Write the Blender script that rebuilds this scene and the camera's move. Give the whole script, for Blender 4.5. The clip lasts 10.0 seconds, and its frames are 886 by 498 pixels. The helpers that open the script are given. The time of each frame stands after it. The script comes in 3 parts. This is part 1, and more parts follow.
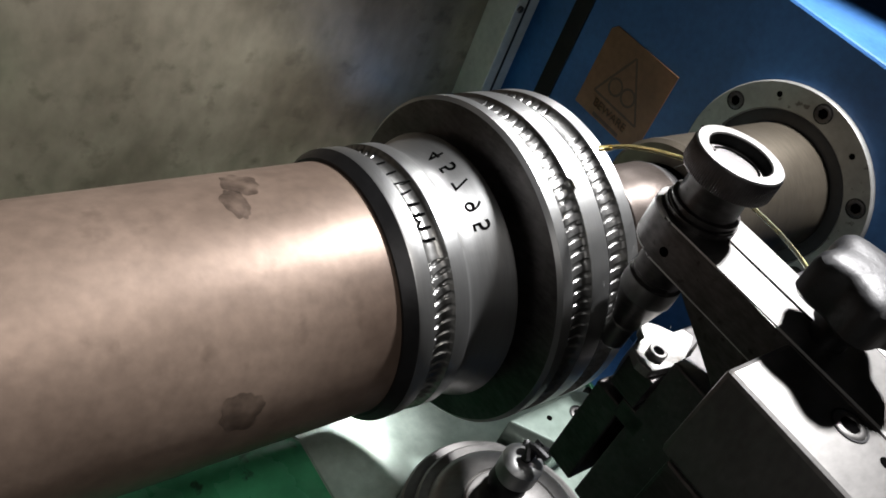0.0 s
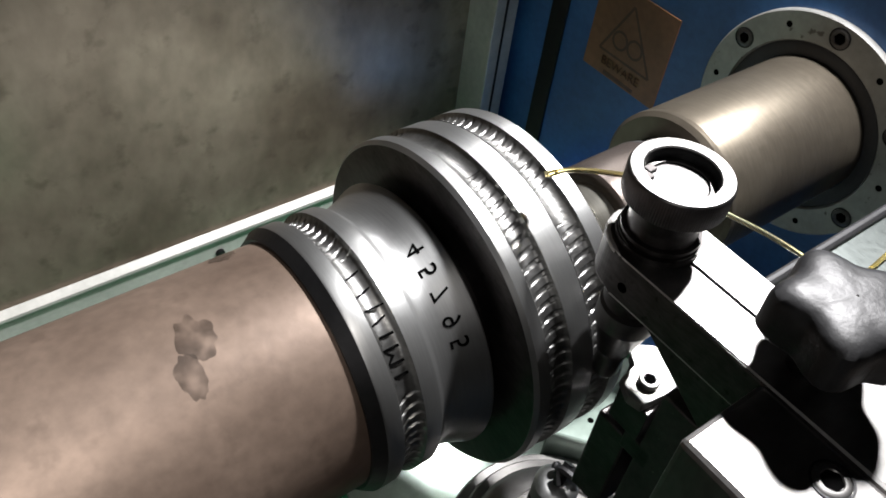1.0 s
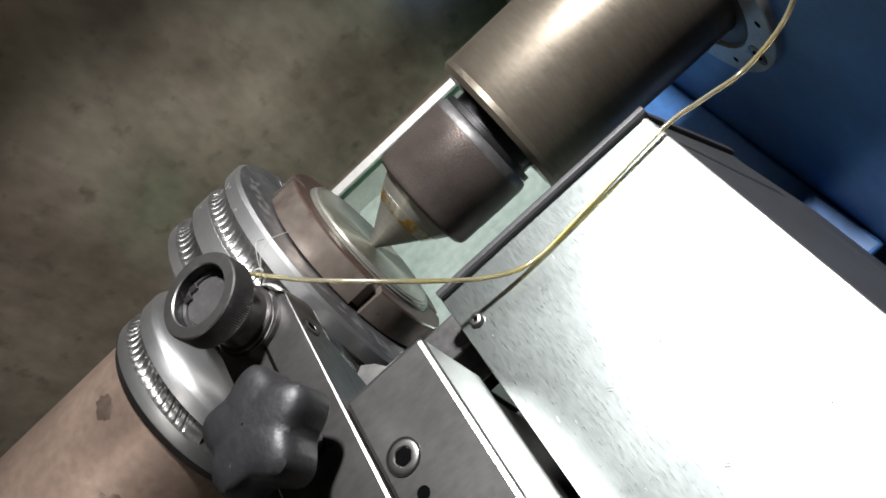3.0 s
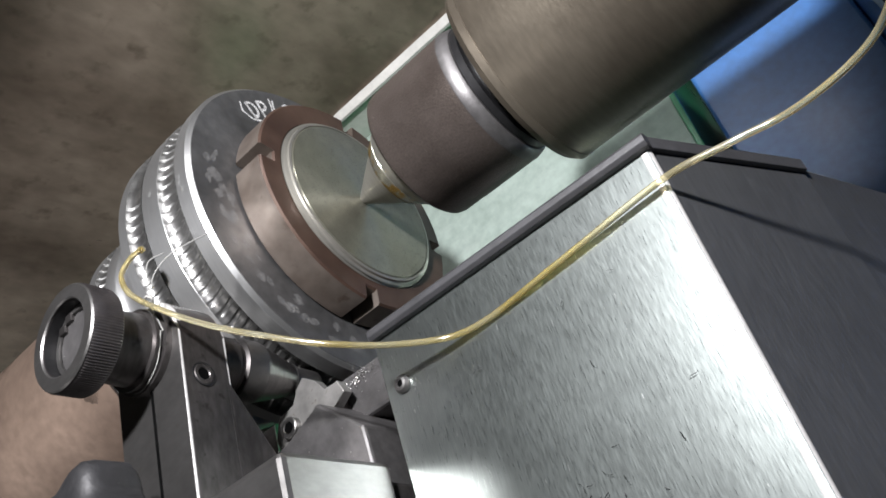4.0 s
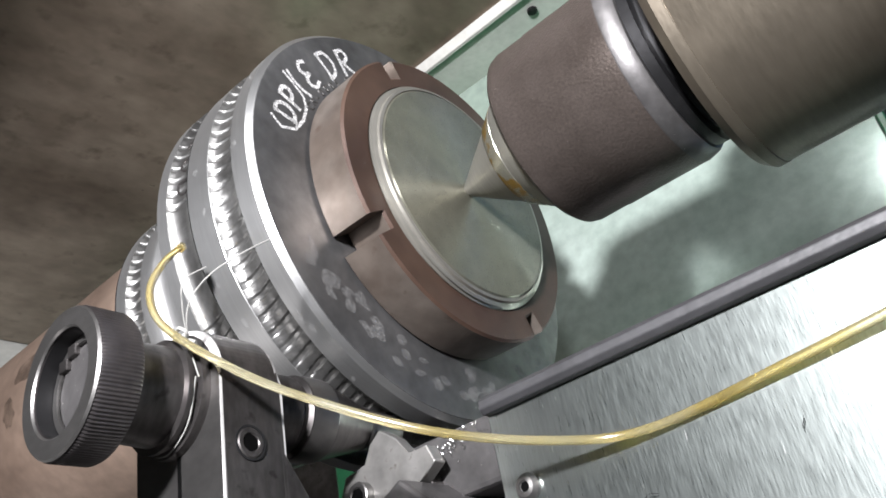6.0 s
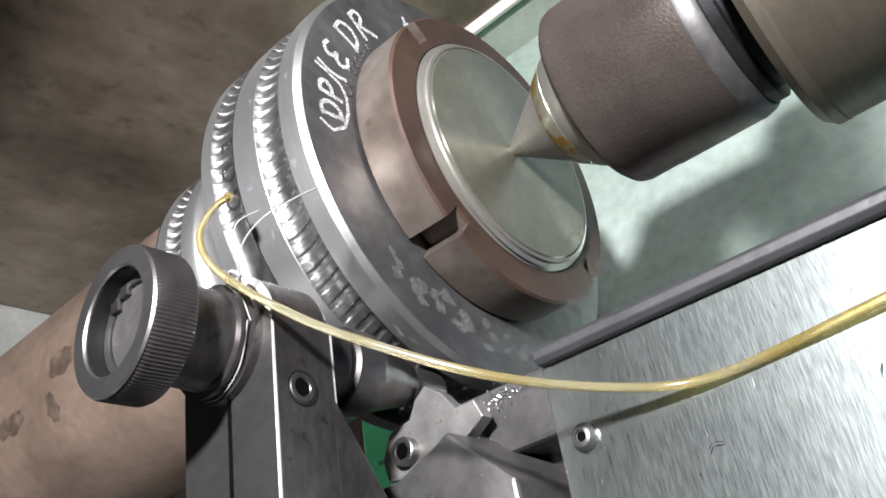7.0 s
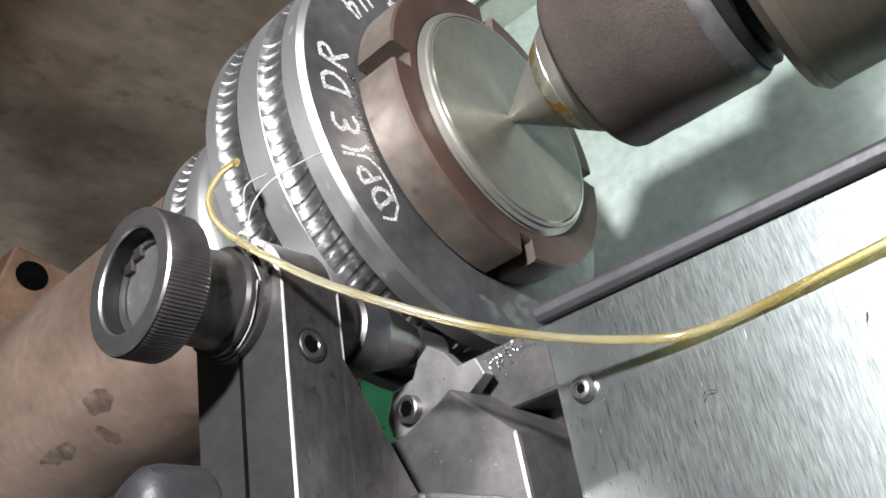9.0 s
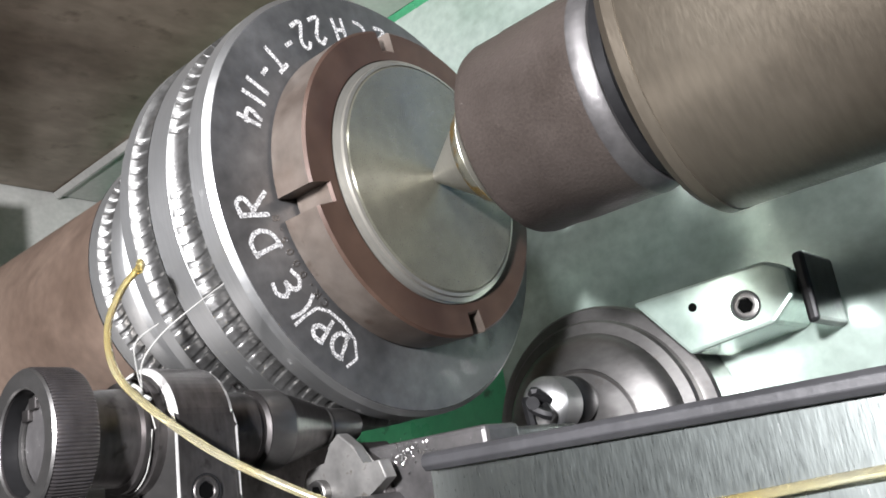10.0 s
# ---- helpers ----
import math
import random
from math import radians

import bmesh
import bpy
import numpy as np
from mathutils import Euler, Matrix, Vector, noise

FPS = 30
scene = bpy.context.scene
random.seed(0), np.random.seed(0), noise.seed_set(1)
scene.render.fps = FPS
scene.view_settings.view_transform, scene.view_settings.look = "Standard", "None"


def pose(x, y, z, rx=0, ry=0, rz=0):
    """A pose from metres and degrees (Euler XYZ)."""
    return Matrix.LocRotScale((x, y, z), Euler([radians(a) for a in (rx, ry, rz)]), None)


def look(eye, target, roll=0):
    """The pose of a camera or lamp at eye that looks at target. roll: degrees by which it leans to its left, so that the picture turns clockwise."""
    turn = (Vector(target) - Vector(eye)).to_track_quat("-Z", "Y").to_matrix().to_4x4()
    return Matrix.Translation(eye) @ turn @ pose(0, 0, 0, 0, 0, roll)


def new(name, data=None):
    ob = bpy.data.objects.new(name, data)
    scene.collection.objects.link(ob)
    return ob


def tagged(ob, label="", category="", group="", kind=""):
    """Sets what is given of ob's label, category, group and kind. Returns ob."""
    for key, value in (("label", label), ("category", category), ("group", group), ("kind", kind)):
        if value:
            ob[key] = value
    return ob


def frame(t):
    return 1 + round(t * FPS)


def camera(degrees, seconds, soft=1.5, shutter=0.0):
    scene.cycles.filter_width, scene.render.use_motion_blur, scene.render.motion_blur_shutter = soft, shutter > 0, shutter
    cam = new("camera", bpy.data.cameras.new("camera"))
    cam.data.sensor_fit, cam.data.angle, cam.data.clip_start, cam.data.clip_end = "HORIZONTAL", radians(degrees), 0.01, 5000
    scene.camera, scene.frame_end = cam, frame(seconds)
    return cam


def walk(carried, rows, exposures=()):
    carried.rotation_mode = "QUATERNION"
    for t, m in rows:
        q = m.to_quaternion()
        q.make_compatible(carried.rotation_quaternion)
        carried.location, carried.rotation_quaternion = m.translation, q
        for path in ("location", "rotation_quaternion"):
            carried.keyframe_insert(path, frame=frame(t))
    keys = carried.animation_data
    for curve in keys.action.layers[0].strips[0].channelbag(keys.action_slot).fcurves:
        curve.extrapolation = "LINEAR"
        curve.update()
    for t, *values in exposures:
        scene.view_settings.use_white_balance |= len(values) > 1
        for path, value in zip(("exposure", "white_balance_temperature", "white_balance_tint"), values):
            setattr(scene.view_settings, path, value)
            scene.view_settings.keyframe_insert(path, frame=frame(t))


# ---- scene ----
cam = camera(55.6, 10.0, 1.7)
PATH = [
    (0, (-0.3752, -0.2551, 0.3318), (-0.0757, -0.0053, 0.0189), 24.46),
    (0.5, (-0.3426, -0.2381, 0.3505), (-0.0673, 0.0127, 0.0169), 18.65),
    (1, (-0.2791, -0.2458, 0.3757), (-0.0412, 0.0157, 0.0222), 8.44),
    (1.5, (-0.2269, -0.2934, 0.4063), (-0.0338, -0.0263, 0.0303), -4.05),
    (2, (-0.1229, -0.3713, 0.4039), (-0.0005, -0.0647, 0.0285), -22.76),
    (2.5, (0.0042, -0.4317, 0.4354), (0.0475, -0.1070, 0.0577), -36.77),
    (3.8, (0.2497, -0.3148, 0.3374), (0.0483, -0.0358, -0.0255), -65.06),
    (4, (0.2596, -0.2964, 0.3204), (0.0407, -0.0316, -0.0429), -67.61),
    (4.5, (0.2692, -0.2446, 0.2813), (0.0284, 0.0061, -0.0781), -69.63),
    (5, (0.2528, -0.2243, 0.2666), (-0.0025, 0.0180, -0.0885), -70.36),
    (5.5, (0.2167, -0.2118, 0.2660), (-0.0370, 0.0347, -0.0874), -68.78),
    (6, (0.2040, -0.2083, 0.2685), (-0.0550, 0.0371, -0.0817), -68.13),
    (7.5, (0.1838, -0.2172, 0.2699), (-0.0877, 0.0222, -0.0749), -68.49),
    (8, (0.1883, -0.2136, 0.2694), (-0.0824, 0.0263, -0.0758), -68.81),
    (8.5, (0.1887, -0.2201, 0.2726), (-0.0768, 0.0282, -0.0707), -66.85),
    (9, (0.1881, -0.2225, 0.2765), (-0.0852, 0.0052, -0.0748), -69.95),
    (9.5, (0.2099, -0.1782, 0.2879), (-0.0960, -0.0111, -0.0705), -78.70),
    (10, (0.2486, -0.1343, 0.2733), (-0.0572, 0.0031, -0.0977), -80.11),
]
walk(cam, [(t, look(eye, target, roll)) for t, eye, target, roll in PATH],
     exposures=((0.0, 0.06, 6420, 12), (1.5, 0.04, 6420, 12), (2.5, -0.08, 6420, 12), (4.5, 0.22, 6300, 14), (5.5, 0.38, 6300, 14), (7.5, 0.55, 6300, 14), (10.0, 0.5, 6300, 14)))

# ---- world, lamps, exposure ----
world = bpy.data.worlds.new("workshop_air")
scene.world = world
world.use_nodes = True
world.node_tree.nodes["Background"].inputs[0].default_value = (0.75, 0.82, 0.9, 1)
world.node_tree.nodes["Background"].inputs[1].default_value = 0.010


def area_lamp(name, eye, target, size, watts, colour):
    data = bpy.data.lights.new(name, "AREA")
    data.shape, data.size, data.energy, data.color = "DISK", size, watts, colour
    ob = new(name, data)
    ob.matrix_world = look(eye, target)
    return ob


def spot_lamp(name, eye, target, cone, blend, radius, watts, colour):
    data = bpy.data.lights.new(name, "SPOT")
    data.spot_size, data.spot_blend, data.shadow_soft_size, data.energy, data.color = radians(cone), blend, radius, watts, colour
    ob = new(name, data)
    ob.matrix_world = look(eye, target)
    return ob


# the machine's shaded work lamp over the tailstock, its small rear lamp by the splash wall, an added weak fill from the
# hall's side and an unseen spot added to brighten the arbor from the operator's side
spot_lamp("work_lamp", (0.31, 0.0, 0.63), (-0.02, -0.16, 0.04), 84, 0.14, 0.026, 72, (1.0, 0.99, 0.98))
spot_lamp("rear_lamp", (0.19, 0.22, 0.30), (-0.05, 0.16, -0.2), 84, 0.6, 0.03, 5.0, (1.0, 0.99, 0.97))
area_lamp("hall_fill", (-0.8, -0.7, 0.75), (-0.75, 0.0, 0.0), 0.35, 1.2, (1.0, 0.96, 0.92))
spot_lamp("operator_lamp", (-0.42, -0.40, 0.80), (-0.36, -0.03, 0.0), 36, 0.6, 0.06, 16, (1.0, 0.94, 0.87))
scene.view_settings.exposure = 0.0

# ---- materials ----


def material(name, colour, rough=0.5, metal=0.0, vary=0.25, dark=None, fine=180, coarse=14, bump=0.1,
             stretch=(1, 1, 1), rough_vary=0.12, speck=0.0, speck_colour=(0.02, 0.015, 0.01), coat=0.0, patchy=0.0, speck_scale=5.0, speck_soft=0.06, spec=0.5, clear=0.0,
             aniso=0.0, veil=1.0, veil_soft=0.12, speck_stretch=None):
    """Base colour broken up by coarse stains and fine grain, with a fine relief."""
    m = bpy.data.materials.new(name)
    m.use_nodes = True
    nt = m.node_tree
    nodes, links = nt.nodes, nt.links
    bsdf = nodes["Principled BSDF"]
    bsdf.inputs["Metallic"].default_value = metal
    bsdf.inputs["Coat Weight"].default_value = coat
    bsdf.inputs["Specular IOR Level"].default_value = spec
    bsdf.inputs["Transmission Weight"].default_value = clear
    if aniso:
        bsdf.inputs["Anisotropic"].default_value, bsdf.inputs["Anisotropic Rotation"].default_value = aniso, 0.25
        tangent = nodes.new("ShaderNodeTangent")
        tangent.direction_type, tangent.axis = "RADIAL", "X"
        links.new(tangent.outputs["Tangent"], bsdf.inputs["Tangent"])
    tc = nodes.new("ShaderNodeTexCoord")
    mp = nodes.new("ShaderNodeMapping")
    mp.inputs["Scale"].default_value = stretch
    links.new(tc.outputs["Object"], mp.inputs["Vector"])

    def noise_node(scale, detail, vec):
        n = nodes.new("ShaderNodeTexNoise")
        n.inputs["Scale"].default_value, n.inputs["Detail"].default_value = scale, detail
        links.new(vec, n.inputs["Vector"])
        return n.outputs["Fac"]

    def ramp(fac, a, b, ca, cb):
        r = nodes.new("ShaderNodeValToRGB")
        r.color_ramp.elements[0].position, r.color_ramp.elements[1].position = a, b
        r.color_ramp.elements[0].color, r.color_ramp.elements[1].color = (*ca, 1), (*cb, 1)
        links.new(fac, r.inputs["Fac"])
        return r.outputs["Color"]

    dark = dark or tuple(c * (1 - vary) for c in colour)
    big = noise_node(coarse, 5, tc.outputs["Object"])
    small = noise_node(fine, 4, mp.outputs["Vector"])
    col = ramp(big, 0.35, 0.65, dark, colour)
    mix = nodes.new("ShaderNodeMix")
    mix.data_type, mix.blend_type = "RGBA", "MULTIPLY"
    mix.inputs[0].default_value = 1.0
    links.new(col, mix.inputs[6])
    links.new(ramp(small, 0.3, 0.7, (1 - vary * 0.7,) * 3, (1.0,) * 3), mix.inputs[7])
    out = mix.outputs[2]
    if speck:
        where = tc.outputs["Object"]
        if speck_stretch:
            sm = nodes.new("ShaderNodeMapping")
            sm.inputs["Scale"].default_value = speck_stretch
            links.new(where, sm.inputs["Vector"])
            where = sm.outputs["Vector"]
        sp = noise_node(coarse * speck_scale, 6, where)
        mask = nodes.new("ShaderNodeMapRange")
        mask.inputs[1].default_value, mask.inputs[2].default_value = 1 - speck, 1 - speck + speck_soft
        links.new(sp, mask.inputs[0])
        m2 = nodes.new("ShaderNodeMix")
        m2.data_type = "RGBA"
        links.new(mask.outputs[0], m2.inputs[0])
        links.new(out, m2.inputs[6])
        m2.inputs[7].default_value = (*speck_colour, 1)
        out = m2.outputs[2]
    links.new(out, bsdf.inputs["Base Color"])
    if patchy:
        pa = nodes.new("ShaderNodeMapRange")
        pa.inputs[1].default_value, pa.inputs[2].default_value, pa.inputs[4].default_value = patchy - veil_soft, patchy + veil_soft, veil
        links.new(noise_node(fine * 1.6, 5, tc.outputs["Object"]), pa.inputs[0])
        links.new(pa.outputs[0], bsdf.inputs["Alpha"])
    rr = nodes.new("ShaderNodeMapRange")
    rr.inputs[3].default_value, rr.inputs[4].default_value = max(0.03, rough - rough_vary), min(1, rough + rough_vary)
    links.new(noise_node(coarse * 2.3, 6, mp.outputs["Vector"]), rr.inputs[0])
    links.new(rr.outputs[0], bsdf.inputs["Roughness"])
    b = nodes.new("ShaderNodeBump")
    b.inputs["Strength"].default_value, b.inputs["Distance"].default_value = bump, 0.0006
    links.new(small, b.inputs["Height"])
    links.new(b.outputs["Normal"], bsdf.inputs["Normal"])
    return m


TURNED = (260, 9, 9)
STEEL_TURNED = material("turned_steel", (0.43, 0.435, 0.43), 0.40, 0.94, 0.16, fine=6, coarse=16, bump=0.05, stretch=TURNED, aniso=0.45)
STEEL_GROOVE = material("cut_groove_steel", (0.34, 0.34, 0.33), 0.36, 0.96, 0.4, fine=300, coarse=40, bump=0.25)
STEEL_DARK = material("oily_and_shaded_steel", (0.125, 0.117, 0.114), 0.36, 0.88, 0.5, fine=7, coarse=30, bump=0.1, stretch=(20, 20, 60), speck=0.38, speck_colour=(0.035, 0.031, 0.03), speck_scale=6, speck_soft=0.14)
STEEL_FACE = material("faced_steel", (0.17, 0.17, 0.17), 0.42, 0.8, 0.4, fine=160, coarse=26, bump=0.12, spec=0.3, speck=0.38, speck_colour=(0.075, 0.072, 0.07), speck_scale=2, speck_soft=0.25)
STEEL_GROUND = material("ground_steel", (0.215, 0.21, 0.203), 0.38, 0.95, 0.25, fine=5, coarse=26, bump=0.06, stretch=(30, 60, 30), speck=0.36, speck_colour=(0.15, 0.138, 0.122), speck_soft=0.16)
ARBOR = material("scaled_arbor_steel", (0.245, 0.182, 0.142), 0.45, 0.5, 0.3, dark=(0.12, 0.085, 0.065), fine=150, coarse=9, bump=0.14, speck=0.38, speck_colour=(0.085, 0.06, 0.045), speck_scale=5, speck_soft=0.24)
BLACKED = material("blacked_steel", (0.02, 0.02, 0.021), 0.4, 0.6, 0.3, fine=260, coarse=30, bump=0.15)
NUT = material("brown_oxide_nut", (0.060, 0.037, 0.027), 0.42, 0.35, 0.3, dark=(0.036, 0.021, 0.016), fine=120, coarse=22, bump=0.15, spec=0.3, speck=0.3, speck_colour=(0.12, 0.092, 0.074), speck_scale=7, speck_soft=0.12)
NUT_SIDE = material("worn_nut_side", (0.20, 0.172, 0.148), 0.38, 0.7, 0.35, dark=(0.12, 0.095, 0.078), fine=120, coarse=34, bump=0.25, speck=0.36, speck_colour=(0.08, 0.055, 0.042), speck_scale=3, speck_soft=0.12)
DISC = material("olive_ground_disc", (0.20, 0.197, 0.155), 0.31, 0.72, 0.25, dark=(0.15, 0.147, 0.115), fine=5, coarse=22, bump=0.04, stretch=(40, 30, 30), spec=0.4, aniso=0.9)
SLEEVE = material("bronzed_sleeve", (0.095, 0.079, 0.07), 0.37, 0.65, 0.35, dark=(0.05, 0.040, 0.034), fine=900, coarse=22, bump=0.28, spec=0.3, speck=0.27, speck_colour=(0.22, 0.20, 0.18), speck_scale=26, speck_soft=0.04)
QUILL = material("ground_quill", (0.17, 0.148, 0.115), 0.38, 0.8, 0.25, dark=(0.085, 0.07, 0.053), fine=5, coarse=9, bump=0.06, stretch=(90, 16, 16))
CONE = material("centre_steel", (0.37, 0.36, 0.32), 0.36, 0.8, 0.3, fine=6, coarse=20, bump=0.08, stretch=TURNED, aniso=0.5)
BLUE = material("blue_machine_paint", (0.036, 0.13, 0.33), 0.42, 0.0, 0.3, dark=(0.024, 0.085, 0.22), fine=160, coarse=8, bump=0.1, speck=0.27, speck_colour=(0.25, 0.27, 0.29))
GREEN = material("green_tray_paint", (0.045, 0.265, 0.125), 0.3, 0.0, 0.3, dark=(0.03, 0.18, 0.085), fine=140, coarse=10, bump=0.06, speck=0.36, speck_colour=(0.015, 0.05, 0.028), coat=0.4)
STAINLESS = material("brushed_stainless", (0.385, 0.425, 0.408), 0.31, 1.0, 0.2, fine=26, coarse=22, bump=0.012, stretch=(70, 4, 70), rough_vary=0.1, speck=0.295, speck_colour=(0.78, 0.81, 0.79), speck_scale=6, speck_soft=0.05, speck_stretch=(6.0, 0.9, 1.0))
# darker copy of the stainless: shade on the bent-down sheets put into colour
SHADED_SHEET = material("shaded_grey_sheet", (0.20, 0.205, 0.21), 0.42, 0.9, 0.2, fine=9, coarse=10, bump=0.04, stretch=(60, 5, 60))
TRAY_SHEET = material("wet_zinc_sheet", (0.46, 0.55, 0.495), 0.19, 0.5, 0.3, dark=(0.30, 0.39, 0.335), fine=120, coarse=9, bump=0.05, speck=0.25, speck_colour=(0.66, 0.72, 0.66), speck_scale=16)
RUBBER = material("black_rubber", (0.025, 0.025, 0.027), 0.55, 0.0, 0.3, fine=300, coarse=40, bump=0.3)
KNOB_PLASTIC = material("black_star_knob", (0.013, 0.013, 0.014), 0.5, 0.0, 0.3, fine=350, coarse=60, bump=0.35, speck=0.30, speck_colour=(0.05, 0.05, 0.05), spec=0.4)
WALL_SHEET = material("dirty_sheet_wall", (0.37, 0.305, 0.24), 0.32, 0.62, 0.35, dark=(0.17, 0.132, 0.10), fine=60, coarse=7, bump=0.05, stretch=(1, 1, 0.6), rough_vary=0.1, speck=0.42, speck_colour=(0.09, 0.068, 0.05), speck_scale=6, speck_soft=0.3)
GREY_STRIP = material("grey_trim_strip", (0.50, 0.50, 0.47), 0.45, 0.2, 0.2, fine=150, coarse=16, bump=0.06, speck=0.27)
FLANGE = material("flange_casting", (0.36, 0.36, 0.34), 0.42, 0.6, 0.25, fine=160, coarse=22, bump=0.12, speck=0.34, speck_colour=(0.12, 0.11, 0.1))
TUBE = material("amber_oil_tube", (0.88, 0.84, 0.60), 0.12, 0.0, 0.2, dark=(0.74, 0.60, 0.22), fine=90, coarse=26, bump=0.02, clear=0.9)
CHALK = material("white_chalk", (0.62, 0.62, 0.61), 0.9, 0.0, 0.2, fine=800, coarse=90, bump=0.2, patchy=0.48, veil=0.78, veil_soft=0.2)
SMEAR = material("smeared_chalk", (0.50, 0.50, 0.49), 0.9, 0.0, 0.3, fine=500, coarse=90, bump=0.1, patchy=0.55, veil=0.2, veil_soft=0.3)
OIL_STAIN = material("dried_oil_stain", (0.10, 0.074, 0.058), 0.34, 0.4, 0.3, fine=60, coarse=30, patchy=0.5, veil=0.75, veil_soft=0.2)
OIL_FILM = material("amber_oil_film", (0.60, 0.58, 0.50), 0.22, 0.9, 0.2, dark=(0.55, 0.54, 0.47), fine=150, coarse=60, speck=0.47, speck_colour=(0.50, 0.30, 0.06), speck_scale=2, speck_soft=0.05)
# flat black for the shade inside holes, sockets and slits, and for engraved marks
RECESS_BLACK = material("recess_shade_black", (0.003, 0.003, 0.003), 0.8, 0.0, 0.3, fine=300, coarse=60, spec=0.0)
SIGN = material("rust_orange_sign", (0.22, 0.10, 0.045), 0.5, 0.0, 0.3, dark=(0.15, 0.068, 0.03), fine=150, coarse=18)
SIGN_BLACK = material("sign_black_print", (0.10, 0.05, 0.03), 0.6, 0.0, 0.3, fine=150, coarse=18)
CHIP = material("bright_steel_chip", (0.7, 0.7, 0.68), 0.2, 1.0, 0.2, fine=200, coarse=40)
STRING = material("white_cotton_string", (0.24, 0.24, 0.225), 0.9, 0.0, 0.2, fine=500, coarse=60)
HALL_WALL = material("hall_wall_plaster", (0.55, 0.56, 0.55), 0.8, 0.0, 0.2, fine=20, coarse=1.5)
HALL_FLOOR = material("hall_concrete", (0.30, 0.29, 0.27), 0.7, 0.0, 0.3, fine=20, coarse=1.5)
INSERT = material("tool_insert_holder", (0.28, 0.275, 0.262), 0.42, 0.7, 0.35, fine=200, coarse=40, bump=0.2, speck=0.4, speck_colour=(0.13, 0.12, 0.105))

HOLDER = material("grey_tool_steel", (0.12, 0.116, 0.115), 0.44, 0.7, 0.35, fine=260, coarse=34, bump=0.2, speck=0.30, speck_colour=(0.30, 0.29, 0.28), speck_scale=18, speck_soft=0.05)
KNOB_STEEL = material("greyed_knob_steel", (0.165, 0.15, 0.15), 0.38, 0.92, 0.3, fine=300, coarse=40, bump=0.12)
# pale colour stands in for the highlight on bevels and the guard's bend
EDGE_GLINT = material("pale_edge_glint", (0.58, 0.57, 0.555), 0.42, 0.5, 0.2, fine=300, coarse=50, bump=0.1)
RUST = material("rusty_dog_iron", (0.20, 0.12, 0.075), 0.6, 0.3, 0.35, dark=(0.10, 0.06, 0.04), fine=120, coarse=18, bump=0.2)

# ---- helpers, sizes in millimetres ----
MM = 0.001


def part(name, bm, mat, parent=None, label="", smooth=False):
    """Links a bmesh as one mesh object, under a thing or a part."""
    bmesh.ops.recalc_face_normals(bm, faces=bm.faces[:])
    me = bpy.data.meshes.new(name)
    bm.to_mesh(me)
    bm.free()
    me.materials.append(mat)
    if smooth:
        for p in me.polygons:
            p.use_smooth = True
        me.set_sharp_from_angle(angle=radians(32))
    ob = new(name, me)
    if parent:
        ob.parent = parent
    if label:
        ob["label"] = label
    return ob


def thing(name, label, category, group="", kind="", at=None):
    ob = new(name)
    ob.empty_display_size = 0.02
    if at:
        ob.location = [v * MM for v in at]
    return tagged(ob, label, category, group, kind)


def box(x0, x1, y0, y1, z0, z1, bevel=0.8, bm=None):
    bm = bm or bmesh.new()
    r = bmesh.ops.create_cube(bm, size=1.0, matrix=Matrix.LocRotScale(((x0 + x1) / 2 * MM, (y0 + y1) / 2 * MM, (z0 + z1) / 2 * MM), None,
                              (abs(x1 - x0) * MM, abs(y1 - y0) * MM, abs(z1 - z0) * MM)))
    if bevel:
        edges = list({e for v in r["verts"] for e in v.link_edges})
        bmesh.ops.bevel(bm, geom=edges, offset=bevel * MM, segments=2, affect="EDGES", profile=0.5)
    return bm


def prism(points, z0, z1, bevel=0.8, axis="z"):
    """An outline, counter-clockwise, drawn out between two heights along an axis."""
    bm = bmesh.new()
    put = {"z": lambda a, b, h: (a, b, h), "x": lambda a, b, h: (h, a, b), "y": lambda a, b, h: (a, h, b)}[axis]
    low = [bm.verts.new([v * MM for v in put(a, b, z0)]) for a, b in points]
    top = [bm.verts.new([v * MM for v in put(a, b, z1)]) for a, b in points]
    n = len(points)
    bm.faces.new(low[::-1])
    bm.faces.new(top)
    for i in range(n):
        bm.faces.new((low[i], low[(i + 1) % n], top[(i + 1) % n], top[i]))
    if bevel:
        bmesh.ops.bevel(bm, geom=bm.edges[:], offset=bevel * MM, segments=2, affect="EDGES", profile=0.5)
    return bm


def turned(profile, axis="x", at=(0, 0, 0), segs=96, closed=False, cap=False):
    """A surface of revolution from (height, radius) pairs."""
    bm = bmesh.new()
    rings = []
    for h, r in profile:
        ring = []
        for k in range(segs):
            a = 2 * math.pi * k / segs
            c, s = r * math.cos(a), r * math.sin(a)
            v = {"x": (h, c, s), "y": (s, h, c), "z": (c, s, h)}[axis]
            ring.append(bm.verts.new([(v[i] + at[i]) * MM for i in range(3)]))
        rings.append(ring)
    for a, b in zip(rings, rings[1:] + ([rings[0]] if closed else [])):
        for k in range(segs):
            bm.faces.new((a[k], a[(k + 1) % segs], b[(k + 1) % segs], b[k]))
    if cap:
        bm.faces.new(rings[0])
        bm.faces.new(rings[-1][::-1])
    return bm


def hexagon(at, size, depth, axis="z"):
    return turned([(0, size / 2), (depth, size / 2)], axis, at, 6, cap=True)


